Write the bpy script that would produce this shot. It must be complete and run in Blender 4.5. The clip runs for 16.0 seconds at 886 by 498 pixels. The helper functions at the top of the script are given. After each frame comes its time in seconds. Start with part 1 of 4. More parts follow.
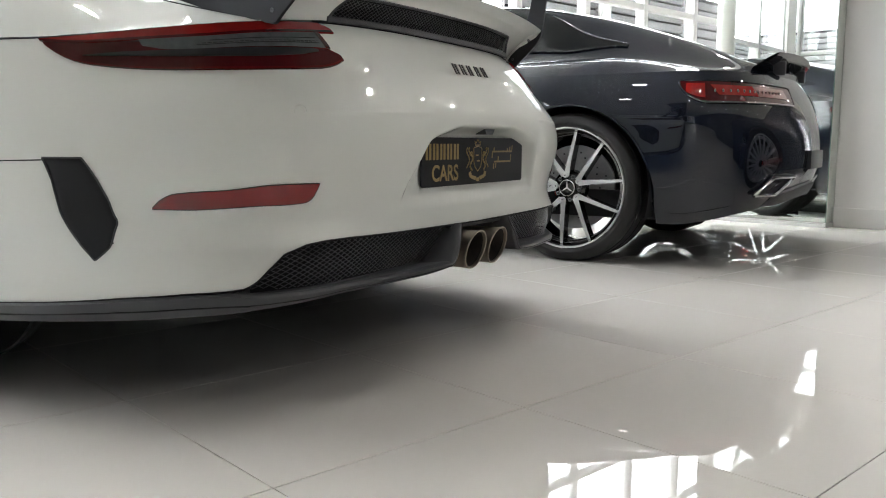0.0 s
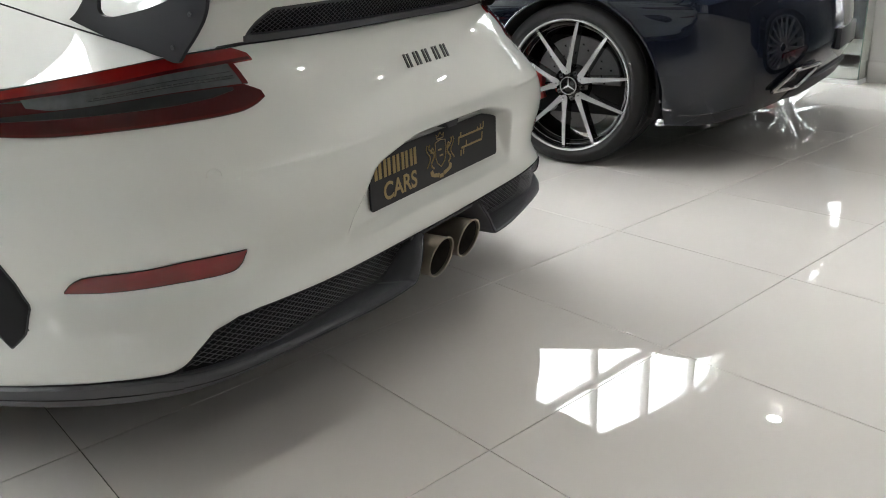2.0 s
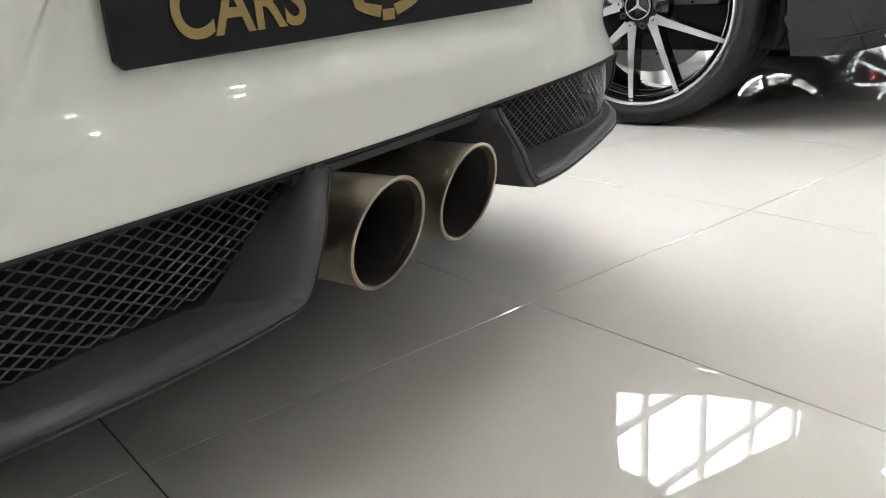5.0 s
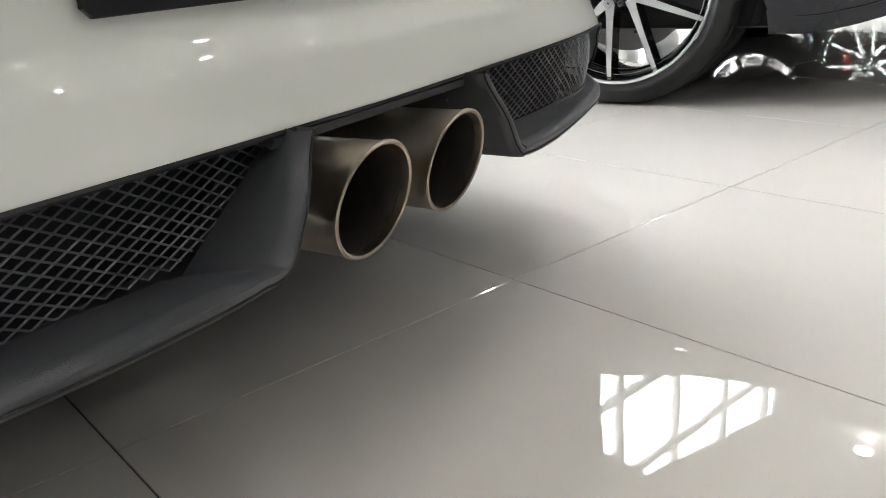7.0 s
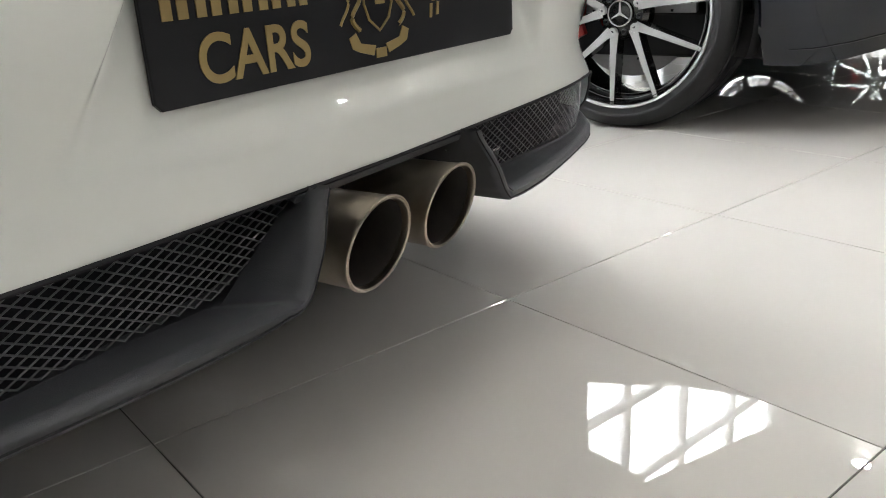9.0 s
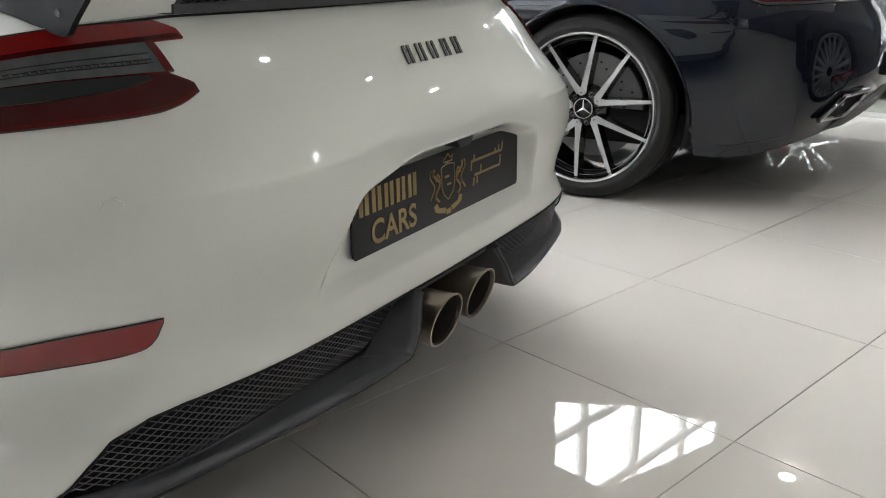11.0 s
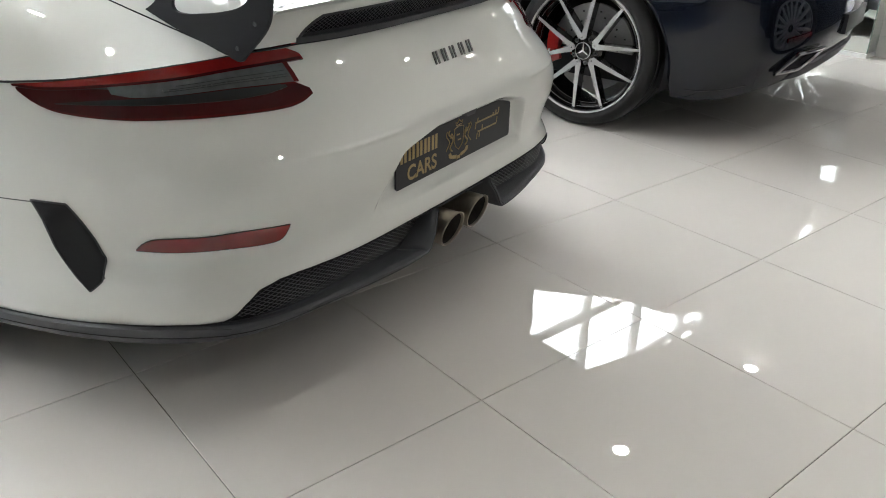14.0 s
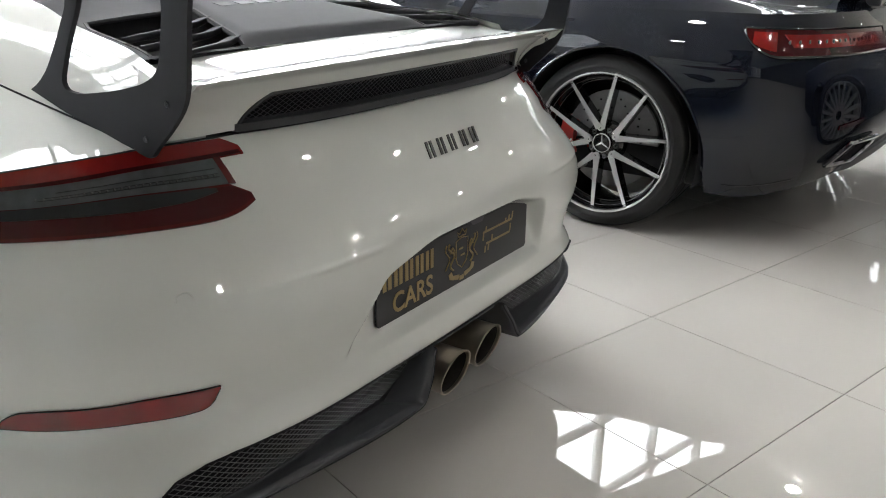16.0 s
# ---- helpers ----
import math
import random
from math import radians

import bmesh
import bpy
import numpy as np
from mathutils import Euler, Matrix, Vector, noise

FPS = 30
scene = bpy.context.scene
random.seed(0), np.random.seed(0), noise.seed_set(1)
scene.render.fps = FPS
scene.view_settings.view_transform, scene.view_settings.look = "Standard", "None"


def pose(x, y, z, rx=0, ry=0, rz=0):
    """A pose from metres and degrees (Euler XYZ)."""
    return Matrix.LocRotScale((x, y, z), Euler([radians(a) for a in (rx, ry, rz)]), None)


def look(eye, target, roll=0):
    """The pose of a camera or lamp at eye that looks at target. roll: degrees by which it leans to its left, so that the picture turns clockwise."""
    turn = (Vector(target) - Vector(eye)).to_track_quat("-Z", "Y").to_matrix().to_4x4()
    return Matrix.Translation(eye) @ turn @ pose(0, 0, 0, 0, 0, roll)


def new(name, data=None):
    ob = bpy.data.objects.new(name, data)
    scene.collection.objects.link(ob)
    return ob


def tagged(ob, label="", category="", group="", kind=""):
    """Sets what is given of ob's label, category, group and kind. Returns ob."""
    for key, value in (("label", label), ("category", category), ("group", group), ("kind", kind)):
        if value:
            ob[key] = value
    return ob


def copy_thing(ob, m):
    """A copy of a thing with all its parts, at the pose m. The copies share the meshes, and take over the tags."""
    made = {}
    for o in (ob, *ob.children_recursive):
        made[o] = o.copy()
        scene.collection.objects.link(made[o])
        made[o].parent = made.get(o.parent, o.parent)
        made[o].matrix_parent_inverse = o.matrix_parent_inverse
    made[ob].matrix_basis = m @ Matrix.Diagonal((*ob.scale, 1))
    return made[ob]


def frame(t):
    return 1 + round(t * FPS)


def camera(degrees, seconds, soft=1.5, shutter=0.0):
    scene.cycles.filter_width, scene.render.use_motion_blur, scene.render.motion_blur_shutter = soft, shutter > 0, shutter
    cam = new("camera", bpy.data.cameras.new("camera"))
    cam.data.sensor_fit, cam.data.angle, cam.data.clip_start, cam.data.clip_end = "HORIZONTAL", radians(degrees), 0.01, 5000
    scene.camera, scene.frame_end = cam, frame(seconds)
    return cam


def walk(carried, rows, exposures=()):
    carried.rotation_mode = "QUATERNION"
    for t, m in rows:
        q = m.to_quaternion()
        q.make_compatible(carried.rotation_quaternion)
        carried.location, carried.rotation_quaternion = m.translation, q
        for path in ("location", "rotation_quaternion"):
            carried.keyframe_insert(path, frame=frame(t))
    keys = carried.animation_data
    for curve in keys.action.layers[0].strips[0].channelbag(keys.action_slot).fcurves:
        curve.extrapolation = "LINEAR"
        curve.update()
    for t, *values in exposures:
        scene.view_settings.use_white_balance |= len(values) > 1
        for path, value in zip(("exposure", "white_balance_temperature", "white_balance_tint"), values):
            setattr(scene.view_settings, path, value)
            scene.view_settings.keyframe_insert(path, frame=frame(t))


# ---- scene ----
cam = camera(57.0, 16.0, soft=1.0)
PATH = [
    (0, (-1.802, -0.973, 0.547), (-0.094, 0.036, 0.29), 0.2),
    (0.5, (-1.783, -0.978, 0.565), (-0.076, 0.026, 0.285), -0.2),
    (1, (-1.714, -1.001, 0.764), (-0.07, -0.021, 0.184), 0.1),
    (1.5, (-1.617, -1.028, 0.976), (-0.023, -0.057, 0.258), -1.6),
    (2, (-1.489, -0.972, 0.957), (0.078, 0.048, 0.247), -2.8),
    (2.5, (-1.29, -0.812, 0.896), (0.272, 0.226, 0.2), -2.7),
    (3, (-1.087, -0.751, 0.831), (0.486, 0.293, 0.172), -2.2),
    (3.5, (-0.846, -0.673, 0.747), (0.715, 0.378, 0.068), -1.8),
    (4, (-0.654, -0.523, 0.626), (0.868, 0.613, 0.002), -3.3),
    (4.5, (-0.561, -0.461, 0.513), (0.968, 0.661, -0.124), -4.0),
    (7, (-0.541, -0.417, 0.47), (1.022, 0.623, -0.219), -4.3),
    (7.5, (-0.545, -0.421, 0.478), (1.019, 0.619, -0.212), -3.9),
    (8, (-0.571, -0.443, 0.506), (0.989, 0.601, -0.184), -3.7),
    (8.5, (-0.595, -0.462, 0.52), (0.957, 0.593, -0.172), -3.2),
    (9, (-0.622, -0.498, 0.545), (0.923, 0.571, -0.139), -3.3),
    (9.5, (-0.687, -0.549, 0.636), (0.853, 0.529, -0.046), -1.9),
    (9.7, (-0.73, -0.58, 0.686), (0.804, 0.512, 0.013), -1.5),
    (11.8, (-1.38, -0.838, 0.939), (0.262, 0.102, 0.291), -0.9),
    (12, (-1.434, -0.899, 0.979), (0.205, 0.035, 0.316), -0.7),
    (12.5, (-1.553, -1.027, 1.056), (0.04, -0.104, 0.274), -0.9),
    (13, (-1.613, -1.068, 1.131), (-0.109, -0.07, 0.268), -2.3),
    (13.5, (-1.648, -1.064, 1.175), (-0.162, -0.067, 0.28), 0.3),
    (14, (-1.654, -1.06, 1.18), (-0.161, -0.075, 0.284), 1.3),
    (14.5, (-1.643, -1.076, 1.164), (-0.157, -0.088, 0.26), 1.6),
    (15, (-1.601, -1.053, 1.152), (-0.112, -0.075, 0.243), 2.4),
    (15.5, (-1.449, -0.928, 1.092), (0.082, 0.084, 0.298), 0.6),
    (16, (-1.237, -0.797, 1.053), (0.323, 0.252, 0.369), 0.4),
]
walk(cam, [(t, look(eye, target, roll)) for t, eye, target, roll in PATH],
     [(0, .5), (2, .5), (3, .46), (3.5, .58), (4, .9), (4.5, 1.05), (7, .93), (7.5, .99), (8, 1.22), (8.5, 1.28), (9, .85), (9.5, .44), (12, .46), (14, .39), (16, .2)])


# ---- world and daylight ----
world = bpy.data.worlds.new("world")
scene.world = world
world.use_nodes = True
wn = world.node_tree
sky = wn.nodes.new("ShaderNodeTexSky")
sky.sky_type, sky.sun_disc = "NISHITA", False
sky.sun_elevation, sky.sun_rotation = radians(50), radians(20)
wn.links.new(sky.outputs["Color"], wn.nodes["Background"].inputs["Color"])
wn.nodes["Background"].inputs["Strength"].default_value = 0.08

GRID = radians(-16.7)                      # the floor's grid against the white car
U = Vector((math.cos(GRID), math.sin(GRID), 0))
N = Vector((-math.sin(GRID), math.cos(GRID), 0))
ROOM = Matrix.Rotation(GRID, 4, "Z")       # room axes: u along the tile rows, n towards the glass front


# ---- materials ----
def material(name, base, rough=0.5, metal=0.0, coat=0.0, coat_rough=0.03, spec=0.5, noise_scale=0.0, vary=0.0, bump=0.0, bump_scale=200.0,
             rough_vary=0.0, emit=None, strength=0.0, transmission=0.0, ior=1.5):
    mat = bpy.data.materials.new(name)
    mat.use_nodes = True
    nt = mat.node_tree
    p = nt.nodes["Principled BSDF"]
    p.inputs["Base Color"].default_value = (*base, 1)
    p.inputs["Roughness"].default_value = rough
    p.inputs["Metallic"].default_value = metal
    p.inputs["Coat Weight"].default_value = coat
    p.inputs["Coat Roughness"].default_value = coat_rough
    p.inputs["Specular IOR Level"].default_value = spec
    p.inputs["Transmission Weight"].default_value = transmission
    p.inputs["IOR"].default_value = ior
    if emit:
        p.inputs["Emission Color"].default_value = (*emit, 1)
        p.inputs["Emission Strength"].default_value = strength
    co = nt.nodes.new("ShaderNodeTexCoord")
    if vary or rough_vary:
        tex = nt.nodes.new("ShaderNodeTexNoise")
        tex.inputs["Scale"].default_value, tex.inputs["Detail"].default_value = noise_scale, 6
        nt.links.new(co.outputs["Object"], tex.inputs["Vector"])
        if vary:
            ramp = nt.nodes.new("ShaderNodeMapRange")
            ramp.inputs["To Min"].default_value, ramp.inputs["To Max"].default_value = 1 - vary, 1 + vary
            nt.links.new(tex.outputs["Fac"], ramp.inputs["Value"])
            mix = nt.nodes.new("ShaderNodeVectorMath")
            mix.operation = "SCALE"
            mix.inputs[0].default_value = base
            nt.links.new(ramp.outputs["Result"], mix.inputs["Scale"])
            nt.links.new(mix.outputs["Vector"], p.inputs["Base Color"])
        if rough_vary:
            rr = nt.nodes.new("ShaderNodeMapRange")
            rr.inputs["To Min"].default_value, rr.inputs["To Max"].default_value = max(rough - rough_vary, 0.01), rough + rough_vary
            nt.links.new(tex.outputs["Fac"], rr.inputs["Value"])
            nt.links.new(rr.outputs["Result"], p.inputs["Roughness"])
    if bump:
        bt = nt.nodes.new("ShaderNodeTexNoise")
        bt.inputs["Scale"].default_value, bt.inputs["Detail"].default_value = bump_scale, 3
        nt.links.new(co.outputs["Object"], bt.inputs["Vector"])
        bn = nt.nodes.new("ShaderNodeBump")
        bn.inputs["Strength"].default_value, bn.inputs["Distance"].default_value = 1.0, bump
        nt.links.new(bt.outputs["Fac"], bn.inputs["Height"])
        nt.links.new(bn.outputs["Normal"], p.inputs["Normal"])
    return mat


M_WHITE = material("white_paint", (0.695, 0.71, 0.672), 0.40, spec=0.25, coat=1.0, coat_rough=0.012, noise_scale=3, vary=0.015)
M_WHITE.node_tree.nodes["Principled BSDF"].inputs["Coat IOR"].default_value = 1.65
M_DARK = material("dark_paint", (0.003, 0.005, 0.011), 0.5, spec=0.05, coat=1.0, coat_rough=0.010, noise_scale=400, vary=0.25)
M_PLASTIC = material("black_plastic", (0.054, 0.056, 0.061), 0.46, spec=0.45, noise_scale=30, vary=0.12, bump=0.0003, bump_scale=900, rough_vary=0.06)
M_SATIN = material("satin_dark_metal", (0.022, 0.022, 0.025), 0.5, spec=0.2, noise_scale=12, vary=0.08, rough_vary=0.05)
M_GREYLID = material("grey_lid_paint", (0.055, 0.055, 0.060), 0.65, spec=0.12, coat=0.0, coat_rough=0.2, noise_scale=60, vary=0.08)
M_WIRE = material("mesh_wire", (0.17, 0.17, 0.175), 0.35, metal=0.7)
# Near-black for trim; in hollows it stands in for shade, lifted for haze.
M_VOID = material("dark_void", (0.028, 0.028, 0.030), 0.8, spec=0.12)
M_RED = material("red_lens", (0.20, 0.008, 0.007), 0.12, spec=0.3, coat=1.0, coat_rough=0.01, noise_scale=40, vary=0.2)
M_REDDARK = material("dark_red_lens", (0.046, 0.0026, 0.0038), 0.25, spec=0.15, coat=0.4, coat_rough=0.01, noise_scale=25, vary=0.35)
M_REDEDGE = material("red_lens_edge", (0.085, 0.004, 0.004), 0.12, spec=0.3, coat=0.8, coat_rough=0.01)
M_SMOKE = material("smoked_lens", (0.085, 0.092, 0.095), 0.2, spec=0.1, coat=0.5, coat_rough=0.01, noise_scale=60, vary=0.35)
M_FOG = material("reflector_red", (0.20, 0.010, 0.011), 0.2, spec=0.2, coat=1.0, coat_rough=0.02, noise_scale=18, vary=0.35)
M_STEEL = material("brushed_exhaust_steel", (0.44, 0.38, 0.31), 0.32, metal=1.0, noise_scale=80, vary=0.12, rough_vary=0.08)
M_SOOT = material("sooty_metal", (0.05, 0.043, 0.038), 0.6, metal=0.3, noise_scale=60, vary=0.4)
M_CHROME = material("chrome", (0.75, 0.75, 0.76), 0.08, metal=1.0)
M_MACHINED = material("machined_alloy", (0.86, 0.86, 0.87), 0.24, metal=0.72, noise_scale=300, vary=0.05, rough_vary=0.05)
M_RIMBLACK = material("gloss_black_rim", (0.010, 0.010, 0.011), 0.18, coat=0.8, coat_rough=0.03)
M_RUBBER = material("tyre_rubber", (0.020, 0.020, 0.021), 0.62, spec=0.35, noise_scale=25, vary=0.15, bump=0.0006, bump_scale=350)
M_CALIPER = material("red_caliper", (0.45, 0.018, 0.014), 0.3, coat=0.5)
M_DISC = material("brake_disc", (0.27, 0.27, 0.275), 0.5, metal=0.5, noise_scale=70, vary=0.15)
M_PLATE = material("plate_black", (0.011, 0.011, 0.013), 0.35, spec=0.25, coat=0.15)
M_GOLD = material("gold_print", (0.30, 0.215, 0.085), 0.38, metal=0.25, noise_scale=90, vary=0.1)
M_BADGE = material("badge_grey", (0.07, 0.07, 0.07), 0.35, metal=0.4)
M_GLASSDK = material("tinted_glass", (0.006, 0.007, 0.008), 0.02, spec=0.4)
M_WALL = material("wall_paint", (0.70, 0.69, 0.665), 0.55, noise_scale=1.2, vary=0.03, bump=0.0004, bump_scale=160)
# On the unseen south wall this deep grey stands in for dim surroundings.
M_GREYWALL = material("grey_wall_paint", (0.09, 0.09, 0.094), 0.6, noise_scale=1.0, vary=0.08)
M_CEIL = material("ceiling_paint", (0.38, 0.375, 0.36), 0.7, noise_scale=0.8, vary=0.03)
M_SOFFIT = material("soffit_paint", (0.53, 0.50, 0.46), 0.6, noise_scale=1.0, vary=0.04)
M_FRAME = material("window_frame_white", (0.72, 0.72, 0.71), 0.4, noise_scale=5, vary=0.04)
M_MIRROR = material("mirror_glass", (0.86, 0.90, 0.87), 0.0, metal=1.0)
M_EDGE = material("mirror_edge_green", (0.18, 0.26, 0.22), 0.1, coat=0.5)
M_GROUT = material("grout", (0.07, 0.065, 0.06), 0.85, noise_scale=30, vary=0.25)
M_LAMP = material("lamp_glow", (1, 1, 1), 0.4, emit=(1.0, 0.98, 0.955), strength=180)
M_RINGW = material("lamp_trim_white", (0.8, 0.8, 0.78), 0.35)
M_SILVER = material("silver_wheel_paint", (0.62, 0.62, 0.62), 0.35, coat=0.4, noise_scale=40, vary=0.05)
M_PANE = material("window_pane", (1, 1, 1), 0.0, transmission=1.0, ior=1.45)
M_OUT = material("outside_glare", (0.9, 0.92, 0.95), 0.8, emit=(0.95, 0.98, 1.0), strength=10.2)
M_OUTDIM = material("outside_daylight", (0.9, 0.92, 0.95), 0.8, emit=(0.97, 0.98, 1.0), strength=0.55)
M_SLAT = material("shutter_slat", (0.22, 0.22, 0.22), 0.5, noise_scale=4, vary=0.08)
M_COLUMN = material("column_render", (0.75, 0.74, 0.71), 0.5, noise_scale=3, vary=0.04)


def tile_material():
    """Polished beige porcelain: faint cloudy veins, a slightly uneven polish, every tile a shade of its own."""
    mat = material("polished_tile", (0.5, 0.5, 0.5), 0.005, coat=0.0, spec=1.0)
    nt = mat.node_tree
    p = nt.nodes["Principled BSDF"]
    geo = nt.nodes.new("ShaderNodeNewGeometry")
    cloud = nt.nodes.new("ShaderNodeTexNoise")
    cloud.inputs["Scale"].default_value, cloud.inputs["Detail"].default_value = 2.2, 8
    nt.links.new(geo.outputs["Position"], cloud.inputs["Vector"])
    info = nt.nodes.new("ShaderNodeObjectInfo")
    add = nt.nodes.new("ShaderNodeMath")
    add.operation = "MULTIPLY_ADD"
    add.inputs[1].default_value = 0.25
    nt.links.new(info.outputs["Random"], add.inputs[0])
    nt.links.new(cloud.outputs["Fac"], add.inputs[2])
    ramp = nt.nodes.new("ShaderNodeValToRGB")
    ramp.color_ramp.elements[0].position, ramp.color_ramp.elements[0].color = 0.25, (0.640, 0.618, 0.584, 1)
    ramp.color_ramp.elements[1].position, ramp.color_ramp.elements[1].color = 0.95, (0.684, 0.658, 0.616, 1)
    nt.links.new(add.outputs["Value"], ramp.inputs["Fac"])
    nt.links.new(ramp.outputs["Color"], p.inputs["Base Color"])
    wave = nt.nodes.new("ShaderNodeTexNoise")
    wave.inputs["Scale"].default_value, wave.inputs["Detail"].default_value = 5.0, 1.5
    nt.links.new(geo.outputs["Position"], wave.inputs["Vector"])
    bump = nt.nodes.new("ShaderNodeBump")
    bump.inputs["Strength"].default_value, bump.inputs["Distance"].default_value = 1.0, 0.00010
    nt.links.new(wave.outputs["Fac"], bump.inputs["Height"])
    nt.links.new(bump.outputs["Normal"], p.inputs["Normal"])
    return mat


M_TILE = tile_material()


# ---- mesh helpers ----
def make(name, verts, faces, mat, parent=None, label="", smooth=True, sharp=35):
    me = bpy.data.meshes.new(name)
    me.from_pydata([tuple(v) for v in verts], [], faces)
    me.update()
    if smooth:
        me.polygons.foreach_set("use_smooth", [True] * len(me.polygons))
        if sharp:
            me.set_sharp_from_angle(angle=radians(sharp))
    me.materials.append(mat)
    ob = new(name, me)
    if parent:
        ob.parent = parent
    if label:
        ob["label"] = label
    return ob


def part(name, bm, mat, parent, label="", smooth=True, sharp=35):
    me = bpy.data.meshes.new(name)
    bmesh.ops.recalc_face_normals(bm, faces=bm.faces[:])
    bm.to_mesh(me)
    bm.free()
    if smooth:
        me.polygons.foreach_set("use_smooth", [True] * len(me.polygons))
        me.set_sharp_from_angle(angle=radians(sharp))
    me.materials.append(mat)
    ob = new(name, me)
    if parent:
        ob.parent = parent
    if label:
        ob["label"] = label
    return ob


def thing(name, label, category, m=None, group="", kind=""):
    ob = new(name)
    ob.empty_display_size = 0.2
    if m is not None:
        ob.matrix_world = m
    return tagged(ob, label, category, group, kind)


def grid(fn, us, vs, flip=False):
    """Vertices and quads of the surface fn(u, v)."""
    verts = [Vector(fn(u, v)) for u in us for v in vs]
    n = len(vs)
    faces = []
    for i in range(len(us) - 1):
        for j in range(n - 1):
            q = (i * n + j, i * n + j + 1, (i + 1) * n + j + 1, (i + 1) * n + j)
            faces.append(q[::-1] if flip else q)
    return verts, faces


def shell(fn, inner, us, vs, flip=False):
    """A closed sheet between fn and inner, with its rim."""
    a, fa = grid(fn, us, vs, flip)
    b, fb = grid(inner, us, vs, not flip)
    k, n, m = len(a), len(vs), len(us)
    faces = fa + [tuple(i + k for i in f) for f in fb]
    rim = [i * n for i in range(m)] + [(m - 1) * n + j for j in range(1, n)] + [i * n + n - 1 for i in range(m - 2, -1, -1)] + [j for j in range(n - 2, 0, -1)]
    for p, q in zip(rim, rim[1:] + rim[:1]):
        f = (p, q, q + k, p + k)
        faces.append(f[::-1] if flip else f)
    return a + b, faces


def span(a, b, n):
    return [a + (b - a) * i / (n - 1) for i in range(n)]


def lerp_table(x, xs, ys):
    return float(np.interp(x, xs, ys))


def smooth_table(x, xs, ys):
    i = int(min(max(np.searchsorted(xs, x) - 1, 0), len(xs) - 2))
    h = xs[i + 1] - xs[i]
    t = min(max((x - xs[i]) / h, 0), 1)

    def slope(k):
        a, b = max(k - 1, 0), min(k + 1, len(xs) - 1)
        return (ys[b] - ys[a]) / (xs[b] - xs[a])

    t2, t3 = t * t, t * t * t
    return (2 * t3 - 3 * t2 + 1) * ys[i] + (t3 - 2 * t2 + t) * h * slope(i) + (3 * t2 - 2 * t3) * ys[i + 1] + (t3 - t2) * h * slope(i + 1)


def ease(a, b, x):
    k = min(max((x - a) / (b - a), 0), 1)
    return k * k * (3 - 2 * k)


def box_bm(x0, x1, y0, y1, z0, z1, bevel=0.0, seg=2):
    bm = bmesh.new()
    bmesh.ops.create_cube(bm, size=1.0, matrix=Matrix.Translation(((x0 + x1) / 2, (y0 + y1) / 2, (z0 + z1) / 2)) @ Matrix.Diagonal((x1 - x0, y1 - y0, z1 - z0, 1)))
    if bevel:
        bmesh.ops.bevel(bm, geom=bm.edges[:], offset=bevel, segments=seg, affect="EDGES", profile=0.5)
    return bm


def prism_bm(outline, depth, m, bevel=0.0):
    """An outline in the plane (x, y), extruded by depth along z, laid by m."""
    bm = bmesh.new()
    low = [bm.verts.new((x, y, 0)) for x, y in outline]
    top = [bm.verts.new((x, y, depth)) for x, y in outline]
    bm.faces.new(low[::-1])
    bm.faces.new(top)
    for i in range(len(low)):
        j = (i + 1) % len(low)
        bm.faces.new((low[i], low[j], top[j], top[i]))
    if bevel:
        edges = [e for e in bm.edges if all(v in top for v in e.verts)]
        bmesh.ops.bevel(bm, geom=edges, offset=bevel, segments=2, affect="EDGES", profile=0.5)
    bmesh.ops.transform(bm, matrix=m, verts=bm.verts[:])
    return bm


def lathe(profile, steps=64, axis="x", closed=False):
    """Rings round the local x axis: profile rows of (along x, radius)."""
    verts, faces = [], []
    n = len(profile)
    for i in range(steps):
        a = 2 * math.pi * i / steps
        for x, r in profile:
            verts.append(Vector((x, r * math.cos(a), r * math.sin(a))))
    for i in range(steps):
        k = (i + 1) % steps
        for j in range(n - 1 if not closed else n):
            l = (j + 1) % n
            faces.append((i * n + j, i * n + l, k * n + l, k * n + j))
    return verts, faces


def rods(paths, radius, sides=4):
    """Thin bars along the given polylines, all in one mesh."""
    verts, faces = [], []
    for path in paths:
        start = len(verts)
        for i, p in enumerate(path):
            d = (path[min(i + 1, len(path) - 1)] - path[max(i - 1, 0)]).normalized()
            side = d.cross(Vector((0, 0, 1)))
            side = side.normalized() if side.length > 1e-4 else Vector((1, 0, 0))
            up = side.cross(d)
            for k in range(sides):
                a = 2 * math.pi * k / sides
                verts.append(p + radius * (math.cos(a) * side + math.sin(a) * up))
        for i in range(len(path) - 1):
            for k in range(sides):
                l = (k + 1) % sides
                a = start + i * sides
                faces.append((a + k, a + l, a + sides + l, a + sides + k))
    return verts, faces


def without_arch(verts, faces, cy, cz, r, test):
    """Cuts a round wheel arch out of a side sheet: test tells which vertices may be cut."""
    inside = [test(v) and (v.y - cy) ** 2 + (v.z - cz) ** 2 < r * r for v in verts]
    kept = [f for f in faces if not all(inside[i] for i in f)]
    used = {i for f in kept for i in f}
    for i in used:
        if inside[i]:
            d = Vector((0, verts[i].y - cy, verts[i].z - cz))
            if d.length < 1e-4:
                d = Vector((0, 0, 1))
            d.normalize()
            verts[i].y, verts[i].z = cy + r * d.y, cz + r * d.z
    return verts, kept


